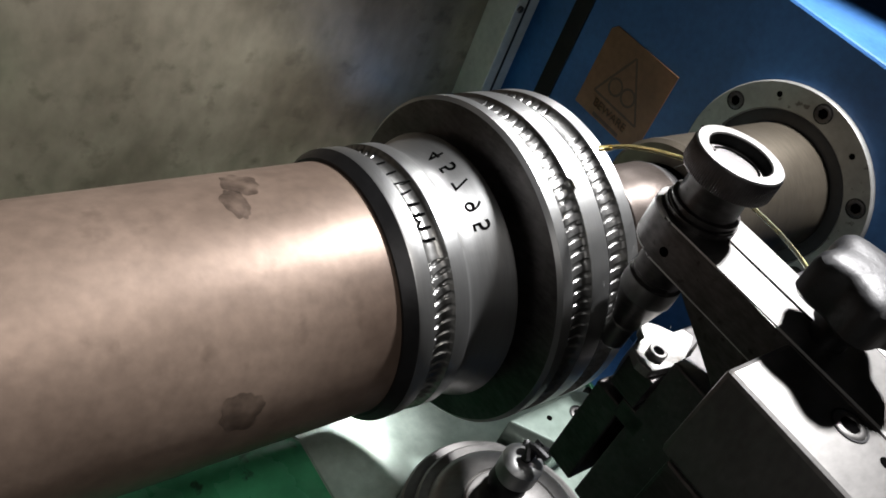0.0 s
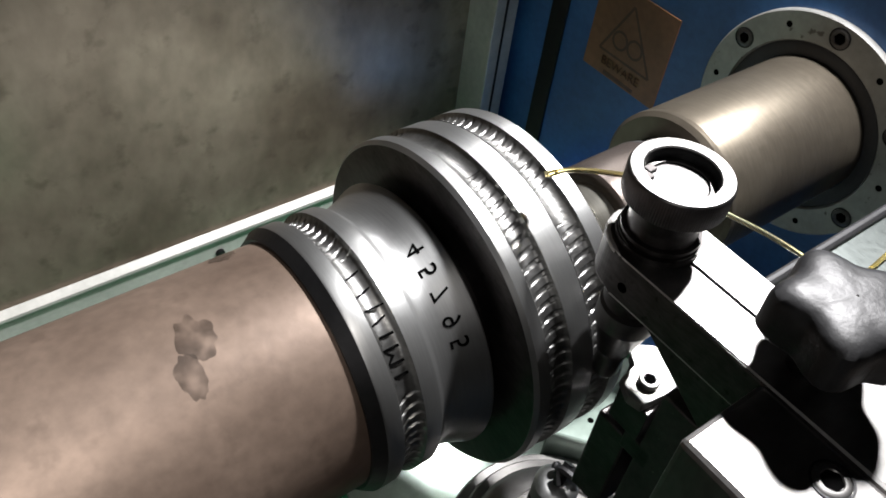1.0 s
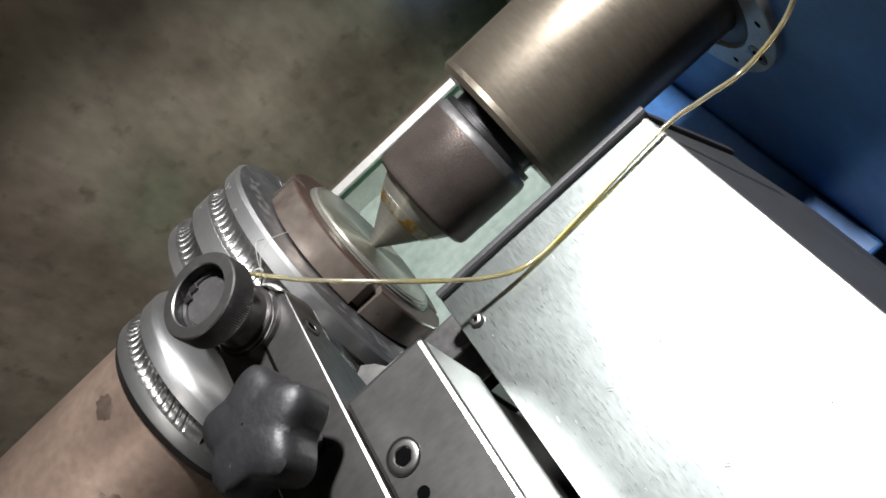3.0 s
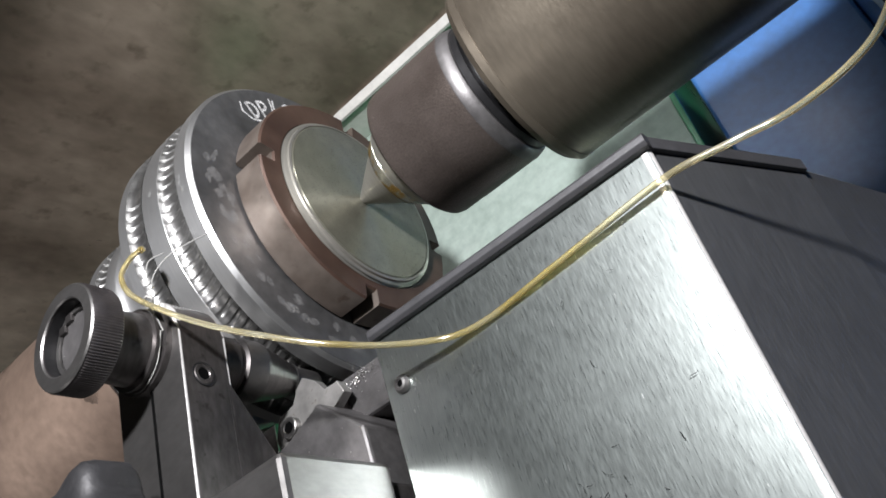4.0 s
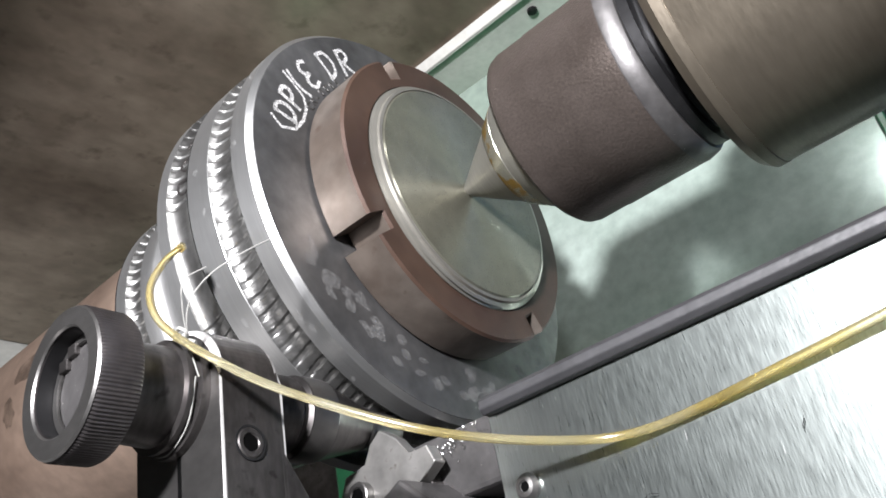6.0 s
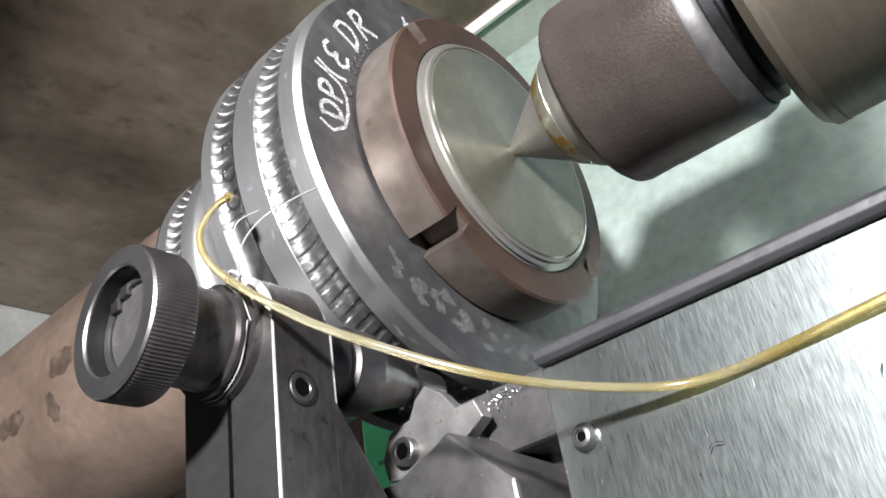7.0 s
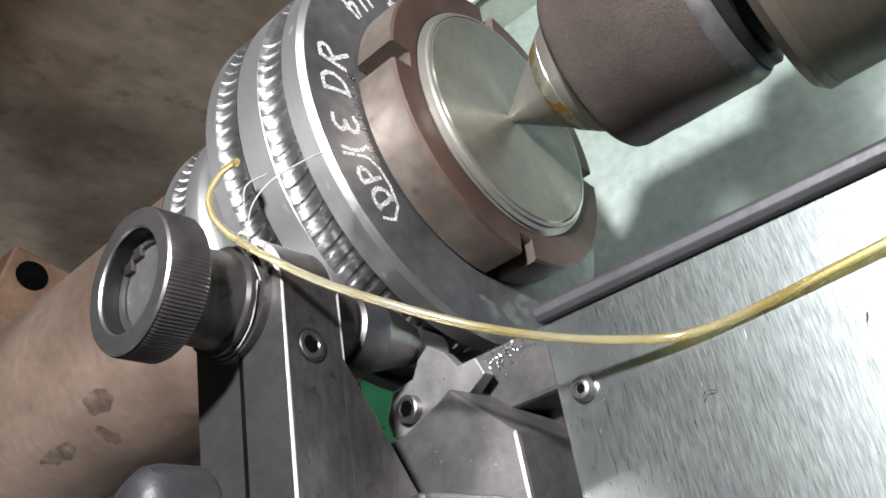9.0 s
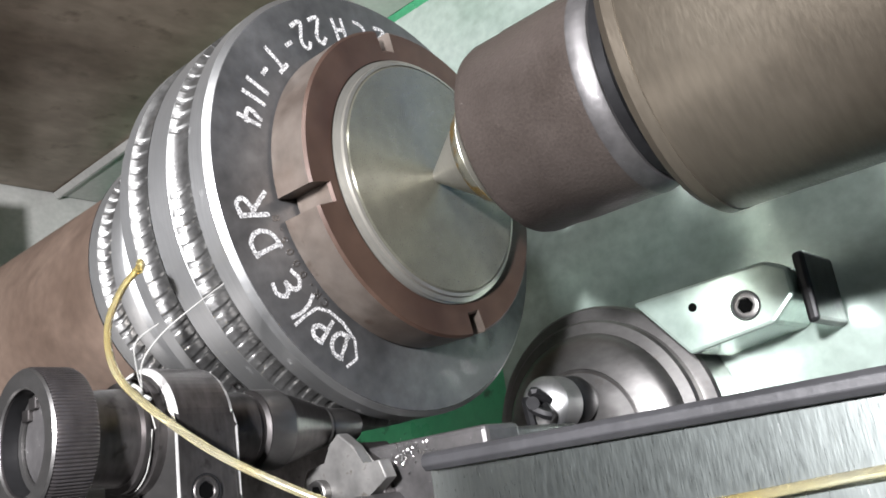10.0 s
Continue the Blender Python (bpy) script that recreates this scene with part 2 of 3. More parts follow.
def pipe(points, radius, segs=10, steps=8):
    """A round tube along a smooth line through the points."""
    pts = [Vector(p) * MM for p in points]
    line = []
    for i in range(len(pts) - 1):
        p0, p1, p2, p3 = pts[max(i - 1, 0)], pts[i], pts[i + 1], pts[min(i + 2, len(pts) - 1)]
        for k in range(steps):
            t = k / steps
            line.append(0.5 * (2 * p1 + (p2 - p0) * t + (2 * p0 - 5 * p1 + 4 * p2 - p3) * t * t + (3 * p1 - p0 - 3 * p2 + p3) * t ** 3))
    line.append(pts[-1])
    bm = bmesh.new()
    rings, side = [], Vector((0.2, 0.3, 1)).normalized()
    for i, p in enumerate(line):
        d = (line[min(i + 1, len(line) - 1)] - line[max(i - 1, 0)]).normalized()
        side = (side - d * side.dot(d)).normalized()
        up = d.cross(side)
        rings.append([bm.verts.new(p + radius * MM * (math.cos(2 * math.pi * k / segs) * side + math.sin(2 * math.pi * k / segs) * up)) for k in range(segs)])
    for a, b in zip(rings, rings[1:]):
        for k in range(segs):
            bm.faces.new((a[k], a[(k + 1) % segs], b[(k + 1) % segs], b[k]))
    bm.faces.new(rings[0])
    bm.faces.new(rings[-1][::-1])
    return bm


def text_mesh(body, size, depth=0.0):
    """Built-in font, centred, lying in its xy plane, as a bmesh in metres."""
    cu = bpy.data.curves.new("writing", "FONT")
    cu.body, cu.size, cu.extrude, cu.align_x, cu.align_y = body, size * MM, depth * MM, "CENTER", "CENTER"
    ob = bpy.data.objects.new("writing", cu)
    scene.collection.objects.link(ob)
    bpy.context.view_layer.update()
    me = bpy.data.meshes.new_from_object(ob)
    bm = bmesh.new()
    bm.from_mesh(me)
    bpy.data.objects.remove(ob)
    bpy.data.meshes.remove(me)
    bpy.data.curves.remove(cu)
    return bm


def cap_screw(parent, at, head, axis="z", sign=1, counterbore=True, mat=None):
    """A socket head screw: black ring painted for the bore's shade, head and black hexagon for the socket's."""
    ax = {"x": 0, "y": 1, "z": 2}[axis]

    def off(d):
        p = list(at)
        p[ax] += d * sign
        return p

    r = head / 2
    if counterbore:
        part("counterbore", turned([(0.15 * sign, r * 1.13), (0.5 * sign, r * 1.13), (0.5 * sign, r * 1.0), (0.15 * sign, r * 1.0)], axis, at, 40, True), BLACKED, parent)
    h = 0.7 if counterbore else head * 0.36
    screw = part("socket_screw", turned([(0.1 * sign, r * 0.98), ((h - 0.4) * sign, r * 0.98), (h * sign, r * 0.88), (h * sign, r * 0.62), ((h - 0.5) * sign, r * 0.55), ((h - 0.5) * sign, 0.05)], axis, at, 40), mat or STEEL_GROUND, parent, "socket head screw", True)
    part("hex_socket", hexagon(off(h - 0.45), r * 1.2, 0.14 * sign, axis), RECESS_BLACK, screw)
    return screw


# ---- the setting ----
def setting():
    def piece(name, bm, mat, label):
        return tagged(part(name, bm, mat), label, "", "", "structure")

    piece("wall_back", box(-900, 262, 364, 368, -262, 700, 0), WALL_SHEET, "stained beige sheet-metal splash wall behind the lathe")
    piece("trim_wall_lip", prism([(355, -262), (364, -262), (364, -254), (362, -252), (355, -258)], -900, 262, 0.4, "x"), GREY_STRIP, "bright folded lip along the splash wall's foot")
    strip = piece("trim_wall_strip", box(-900, 262, 360, 364, -330, -263, 0.5), GREY_STRIP, "grey strip with screws under the splash wall")
    for x in (-640, -345, -45, 180):
        part("strip_screw", turned([(0, 5), (-2.5, 5), (-3.5, 3.5), (-3.5, 0.1)], "y", (x, 360, -284), 24), BLACKED, strip, "", True)
    post = piece("trim_corner_post", box(262, 292, 322, 368, -330, 700, 1.0), GREY_STRIP, "grey corner post between splash wall and tailstock")
    part("post_joint", box(275, 277, 320.6, 322.2, -330, 700, 0), BLACKED, post)
    for z in (-20, 160):
        part("post_screw", turned([(0, 4), (-2, 4), (-3, 3), (-3, 0.1)], "y", (268, 322, z), 20), STEEL_DARK, post)
    piece("floor_tray", box(-900, 330, 255, 360, -336, -330, 0.5), GREEN, "green painted gutter along the splash wall")
    piece("tray_bed", prism([(-300, -120), (174, -120), (174, 250), (-300, 250)], -329, -204, 3), GREEN, "green painted bed under the work, wet with oil")
    piece("tray_sheet", prism([(-104, -118), (170, -118), (170, 246), (-190, 246), (-150, 80), (-104, 20)], -203.6, -200, 0.8), TRAY_SHEET, "pale wet zinc sheet lying on the bed")
    piece("trim_bed_edge", box(170.4, 175, -120, 248, -203, -196, 1), GREEN, "green folded edge of the bed")
    piece("wall_headstock", box(-960, -905, -500, 368, -330, 700, 1), GREY_STRIP, "pale grey headstock end wall")
    piece("machine_base", box(-960, 700, -500, 420, -1090, -337, 6), STEEL_DARK, "dark oily machine base under the tray")
    piece("floor", box(-4000, 4000, -4000, 3000, -1150, -1092, 0), HALL_FLOOR, "grey concrete workshop floor")
    piece("wall_north", box(-4000, 4000, 3000, 3100, -1092, 2600, 0), HALL_WALL, "plain plastered workshop wall")
    piece("wall_south", box(-4000, 4000, -4100, -4000, -1092, 2600, 0), HALL_WALL, "plain plastered workshop wall")
    piece("wall_east", box(4000, 4100, -4000, 3000, -1092, 2600, 0), HALL_WALL, "plain plastered workshop wall")
    piece("wall_west", box(-4100, -4000, -4000, 3000, -1092, 2600, 0), HALL_WALL, "plain plastered workshop wall")
    piece("ceiling", box(-4000, 4000, -4000, 3000, 2600, 2700, 0), HALL_WALL, "plain workshop ceiling")


# ---- the turning work: arbor with two roll rings ----
def groove_mesh(x0, x1, r, depth, count, notch, slant, spans=((0, 360),), rough=0.0, seed=1):
    """A round-bottomed groove with slanted crescent notches cut across it, as one band round the axis."""
    rnd = random.Random(seed)
    across, around = 14, max(count * 20, 240)
    jit = [rnd.uniform(-1, 1) for _ in range(count)]
    bm = bmesh.new()
    rows = []
    for i in range(around):
        a = 360 * i / around
        row = []
        for j in range(across + 1):
            v = j / across
            bowl = math.sqrt(max(0.0, 1 - (2 * v - 1) ** 2))
            d = depth * bowl ** 1.25
            u = (a / 360 * count + slant * (v - 0.5)) % count
            inside = any(s <= a <= e for s, e in spans)
            if inside:
                k, ph = int(u) % count, u % 1.0
                f = min(1.0, max(0.0, min((ph - 0.05) / 0.06, (0.46 - ph) / 0.06)))
                d += notch * (1 + 0.25 * jit[k]) * f * bowl ** 0.5
            if rough and 0 < j < across:
                d += rough * rnd.uniform(-1, 1)
            rad, an = (r - d) * MM, radians(a)
            row.append(bm.verts.new(((x0 + (x1 - x0) * v) * MM, rad * math.cos(an), rad * math.sin(an))))
        rows.append(row)
    for i in range(around):
        p, q = rows[i], rows[(i + 1) % around]
        for j in range(across):
            bm.faces.new((p[j], p[j + 1], q[j + 1], q[j]))
    return bm


def wrap(bm, x, r, angle, bowl=0.0, slope=0.0):
    """Lays flat mirror writing on a turned surface at the local angle; bowl: the radius gained towards the groove's edges, slope: radius gained along x."""
    bmesh.ops.triangulate(bm, faces=bm.faces[:])
    for v in bm.verts:
        p = v.co.copy()
        a = radians(angle) + p.x / (r * MM)
        rr = r * MM + p.z + bowl * MM * (p.y / 0.0067) ** 2 - slope * p.y
        v.co = (x * MM - p.y, rr * math.cos(a), rr * math.sin(a))
    return bm


def face_writing(body, size, r, angle, x, parent, name="chalk_letter", mat=None, turn=0):
    """A letter on the end face at radius r and local angle, its top outwards."""
    bm = text_mesh(body, size, 0.12)
    a = radians(angle)
    radial, along = Vector((0, math.cos(a), math.sin(a))), Vector((0, math.sin(a), -math.cos(a)))
    m = Matrix.Rotation(radians(turn), 4, "Z")
    for v in bm.verts:
        p = m @ v.co
        v.co = Vector((x * MM + p.z, 0, 0)) + radial * (r * MM + p.y) + along * p.x
    return part(name, bm, mat or CHALK, parent)


def chalk_stroke(pts, width, x, parent, mat=None, taper=False):
    """A chalk line on the end face through (radius, local angle) pairs."""
    bm = bmesh.new()
    line = [Vector((x * MM, r * MM * math.cos(radians(a)), r * MM * math.sin(radians(a)))) for r, a in pts]
    rows = []
    for i, p in enumerate(line):
        d = (line[min(i + 1, len(line) - 1)] - line[max(i - 1, 0)]).normalized()
        n = Vector((1, 0, 0)).cross(d)
        w = width * MM * random.uniform(0.42, 0.52) * (math.sin(math.pi * (i + 0.25) / (len(line) - 0.5)) if taper else 1)
        rows.append((bm.verts.new(p + n * w), bm.verts.new(p - n * w)))
    for a, b in zip(rows, rows[1:]):
        bm.faces.new((a[0], b[0], b[1], a[1]))
    return part("chalk_line", bm, mat or CHALK, parent)


def turning_work():
    work = thing("roll_arbor", "brown-grey steel arbor turning with two notched roll rings between centres", "workpiece")
    part("shaft", turned([(-900, 71.6), (-147.5, 71.6), (-146, 70.5), (-146, 66), (-60, 66), (20, 55)], "x", segs=160), ARBOR, work, "long brown-grey scaled steel shaft with oil stains", True)
    small = part("small_roll_ring", turned([(-147, 66), (-147, 72.5), (-141, 77.4), (-140, 78), (-131.5, 78), (-131.4, 74)], "x", segs=160), STEEL_TURNED, work, "bright turned small ring with a notched and lettered groove", True)
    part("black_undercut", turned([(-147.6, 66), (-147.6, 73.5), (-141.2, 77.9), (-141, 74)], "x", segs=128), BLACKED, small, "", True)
    part("notched_groove", groove_mesh(-131.5, -118, 78, 4.2, 74, 0.8, 0.9, ((0, 78), (136, 360)), seed=3), STEEL_GROOVE, small, "groove cut with slanted crescent notches", True)
    part("right_land", turned([(-118, 73), (-118, 78), (-109, 78), (-107.5, 77.2), (-105.5, 75.2), (-103.5, 74.2), (-99, 73.8), (-95, 74.2), (-91, 75.4), (-85, 77.6), (-79, 80.4), (-77.5, 80.9), (-76.6, 80.4), (-76.2, 66)], "x", segs=160), STEEL_TURNED, small, "", True)
    for ch, ang in zip("TMT", (112, 120, 128)):
        part("engraved_letter", wrap(text_mesh(ch, 14, 0.2), -124.7, 74.0, ang, 1.9), RECESS_BLACK, small)
    for ang, w in ((86, 6.5), (94, 7), (101, 2.2), (106, 5)):
        bm = text_mesh("/" if w > 3 else "|", 13, 0.2)
        part("engraved_mark", wrap(bm, -124.7, 74.1, ang, 1.9), RECESS_BLACK, small)
    for ch, ang in zip("45795", (87, 97, 107, 118, 127)):
        part("stamped_digit", wrap(text_mesh(ch, 13.5, 0.25), -89, 76.3, ang, 0, 0.36), RECESS_BLACK, small)
    big = part("big_roll_ring", turned([(-66.4, 99.2), (-66.4, 99.8), (-64.2, 102), (-57, 102), (-57, 97.2)], "x", segs=192), STEEL_TURNED, work, "large bright turned roll ring with two notched grooves", True)
    part("notched_groove", groove_mesh(-57, -42, 102, 4.0, 88, 0.6, 0.55, ((0, 40), (78, 208), (236, 330)), seed=5), STEEL_GROOVE, big, "groove cut with slanted crescent notches", True)
    for ch, ang in zip("FOD", (308, 316, 324)):
        part("engraved_letter", wrap(text_mesh(ch, 12, 0.15), -49.5, 98.2, ang, 1.6), STEEL_DARK, big)
    # dark steel puts the dim reflection on this face into its colour
    part("inner_face", turned([(-76, 66.5), (-66.6, 66.5), (-66.5, 99.3), (-66.4, 99.6)], "x", segs=160), STEEL_DARK, big, "inner shoulder face with its dark reflection in the colour", True)
    part("middle_land", turned([(-42, 97), (-42, 101.6), (-41.5, 102), (-27.5, 102), (-27, 101.6), (-27, 97)], "x", segs=192), STEEL_TURNED, big, "", True)
    part("fresh_groove", groove_mesh(-27, -11.5, 102, 4.0, 88, 0.7, 0.55, ((0, 92), (104, 246), (258, 360)), rough=0.07, seed=7), STEEL_GROOVE, big, "freshly cut rough groove with burrs and chips", True)
    part("end_land", turned([(-11.5, 97), (-11.5, 102), (-2.4, 102), (0, 99.6)], "x", segs=192), STEEL_TURNED, big, "", True)
    part("end_face", turned([(-0.2, 99.8), (0.05, 99.6), (0.1, 99.0), (0.1, 56), (-0.2, 56)], "x", segs=160), STEEL_FACE, big, "dull dark end face with chalk marks", True)
    # lock nut with four slots
    nut_bm = bmesh.new()
    segs = 288

    def is_slot(i):
        return any(((i - 72 * q + 3) % segs) < 6 for q in range(4))

    for k in range(segs):
        a0, a1 = 2 * math.pi * k / segs, 2 * math.pi * (k + 1) / segs
        notch = is_slot(k)
        ro = 63.0 if notch else 72.4
        prof = [(0.6, 57), (0.6, ro - 1), (1.6, ro), (20.8, ro), (21.9, ro - 1.1), (21.9, 58), (20.5, 57)]
        va = [nut_bm.verts.new((h * MM, r * MM * math.cos(a0), r * MM * math.sin(a0))) for h, r in prof]
        vb = [nut_bm.verts.new((h * MM, r * MM * math.cos(a1), r * MM * math.sin(a1))) for h, r in prof]
        for i in range(len(prof)):
            j = (i + 1) % len(prof)
            nut_bm.faces.new((va[i], va[j], vb[j], vb[i]))
        for flag, c in ((is_slot(k + 1), a1), (is_slot(k - 1), a0)):
            if notch and not flag:
                w = [nut_bm.verts.new((h * MM, r * MM * math.cos(c), r * MM * math.sin(c))) for h, r in ((0.6, 62), (0.6, 71.4), (1.6, 72.4), (20.8, 72.4), (21.9, 71.3), (21.9, 62))]
                nut_bm.faces.new(w)
    bmesh.ops.remove_doubles(nut_bm, verts=nut_bm.verts[:], dist=1e-6)
    nut = part("lock_nut", nut_bm, NUT, work, "brown oxidised slotted lock nut", True)
    nut.data.materials.append(NUT_SIDE)
    for p in nut.data.polygons:
        if abs(p.normal.x) < 0.5:
            p.material_index = 1
    end = part("shaft_end", turned([(20, 53.4), (25.6, 53.4), (26.3, 52.6), (26.3, 0.1)], "x", segs=144), DISC, work, "ground olive-grey shaft end disc", True)
    part("thread_end", turned([(18, 54), (18, 57.8), (20.4, 57.8), (21.1, 56.0), (21.9, 57.5), (22.7, 55.6), (23.5, 57.0), (24.3, 55.2), (25.6, 55.0), (25.9, 53.6)], "x", segs=144), CONE, end, "bright thread round the shaft's end", True)
    # driving dog clamped on the far end of the shaft
    dog = part("driving_dog", box(-682, -620, 60, 258, -34, 34, 3), RUST, work, "rusty iron driving dog with a bored end")
    dog.rotation_euler = (radians(168), 0, 0)
    part("bore", turned([(-619.4, 17), (-619.8, 17)], "x", (0, 232, 6), 32, cap=True), RECESS_BLACK, dog)
    # chalk on the end face
    hand = {"D": ((0.05, 0.05, 0, 1), (-0.1, 0.95, 0.45, 0.98, 0.75, 0.6, 0.55, 0.15, -0.1, -0.02)), "P": ((0, -0.1, 0.05, 1), (-0.05, 0.95, 0.45, 1.0, 0.7, 0.75, 0.45, 0.48, 0, 0.45)), "E": ((0.75, 0.92, 0.4, 1.0, 0.1, 0.8, 0.2, 0.58, 0.5, 0.5, 0.15, 0.42, 0.0, 0.18, 0.3, 0.0, 0.75, 0.1),),
            "R": ((0, -0.05, 0.1, 1), (0, 0.95, 0.5, 1.02, 0.7, 0.78, 0.4, 0.55, 0.1, 0.5), (0.2, 0.5, 0.5, 0.25, 0.95, -0.1)), "2": ((0, 0.8, 0.4, 1, 0.6, 0.7, 0, 0, 0.7, 0),), "C": ((0.7, 0.9, 0.1, 0.8, 0.1, 0.2, 0.7, 0.05),),
            "H": ((0, 0, 0, 1), (0.6, 0, 0.6, 1), (0, 0.5, 0.6, 0.5)), "T": ((0, 1, 0.8, 1), (0.4, 1, 0.4, 0)), "-": ((0, 0.5, 0.5, 0.5),), "1": ((0.3, 0, 0.3, 1),), "4": ((0.5, 0, 0.5, 1), (0.2, 1, 0, 0.4, 0.7, 0.4))}

    def chalk_letter(ch, size, r, ang, flip=1):
        for flat in hand[ch]:
            pts = list(zip(flat[0::2], flat[1::2]))
            fine = []
            for i in range(len(pts) - 1):
                p0, p1, p2, p3 = (Vector(pts[max(0, min(len(pts) - 1, i + j))]) for j in (-1, 0, 1, 2))
                fine += [0.5 * (2 * p1 + (p2 - p0) * q + (2 * p0 - 5 * p1 + 4 * p2 - p3) * q * q + (3 * p1 - p0 - 3 * p2 + p3) * q ** 3) for q in (0, 0.2, 0.4, 0.6, 0.8)]
            fine.append(pts[-1])
            line = []
            for px, py in fine:
                px, py = (px - 0.35) * 0.8 * size * flip + random.uniform(-0.15, 0.15), (py - 0.5) * size * flip + random.uniform(-0.15, 0.15)
                line.append((r + py, ang - math.degrees(px / r)))
            chalk_stroke(line, 2.1, 0.3, big)

    for ch, ang in zip("RDE", (268, 277.5, 290.5)):
        chalk_letter(ch, 13.5, 85, ang)
    for ch, ang in zip("PD", (305.5, 312.5)):
        chalk_letter(ch, 11, 85, ang)
    chalk_stroke([(94, 299), (88, 299.5), (80, 301), (76.5, 305), (76, 311), (79, 317), (86, 319.5), (92, 317)], 1.6, 0.3, big)
    chalk_stroke([(77, 297.5), (82, 298.5), (87, 298.4), (93, 297.2)], 1.8, 0.3, big)
    for ch, ang in zip("411-T-22HC2", (241, 234.5, 230, 224, 216, 208, 200, 192, 182, 172, 163)):
        chalk_letter(ch, 12, 83, ang, -1)
    for ch, ang in zip("8-5000-RC", (272, 275.5, 279, 283, 287, 291, 295, 298.5, 302)):
        face_writing(ch, 5.5, 75, ang, 0.25, big, "scribed_letter", STEEL_GROUND)
    rnd = random.Random(11)
    for k in range(70):
        a, r = rnd.uniform(-8, 150), rnd.uniform(78, 91)
        b = rnd.uniform(-0.6, 0.6)
        chalk_stroke([(r + 4 * b * q / 9, a + 4.2 * q / 9) for q in range(10)], rnd.uniform(2.5, 7), 0.28, big, SMEAR, True)
    for k in range(30):
        a = rnd.uniform(0, 360)
        r = 102.12
        bm = bmesh.new()
        x0, w = rnd.choice((-9, -6, -36, -32)) + rnd.uniform(-2, 2), rnd.uniform(1, 2.6)
        vs = [bm.verts.new(((x0 + (j - 0.5) * w) * MM, r * MM * math.cos(radians(a + i * rnd.uniform(0.8, 1.8))), r * MM * math.sin(radians(a + i * 1.2)))) for i, j in ((0, 0), (0, 1), (1, 1), (2, 0.6), (1, 0))]
        bm.faces.new(vs)
        part("scuff", bm, SMEAR, big)
    # dried oil on the shaft
    for x, ang, sx, sa in ((-204, 82, 9, 10), (-213, 95, 6, 9), (-167, 38, 7, 8), (-233, 177, 11, 9), (-269, -24, 6, 7), (-250, -40, 14, 6), (-320, -28, 20, 5), (-310, 60, 8, 7)):
        bm = bmesh.new()
        mid = bm.verts.new((x * MM, 71.66 * MM * math.cos(radians(ang)), 71.66 * MM * math.sin(radians(ang))))
        rim = []
        for k in range(40):
            t = 2 * math.pi * k / 40
            q = 1 + 0.45 * noise.noise((2 * math.cos(t) + x, 2 * math.sin(t), ang))
            a = radians(ang + sa * q * math.sin(t))
            rim.append(bm.verts.new(((x + sx * q * math.cos(t)) * MM, 71.72 * MM * math.cos(a), 71.72 * MM * math.sin(a))))
        for k in range(40):
            bm.faces.new((mid, rim[k], rim[(k + 1) % 40]))
        bmesh.ops.subdivide_edges(bm, edges=[e for e in bm.edges if mid in e.verts], cuts=3)
        for v in bm.verts:
            rr = math.hypot(v.co.y, v.co.z)
            v.co.y, v.co.z = v.co.y / rr * 71.72 * MM, v.co.z / rr * 71.72 * MM
        part("oil_stain", bm, OIL_STAIN, work, "dark dried oil stain")
    return work


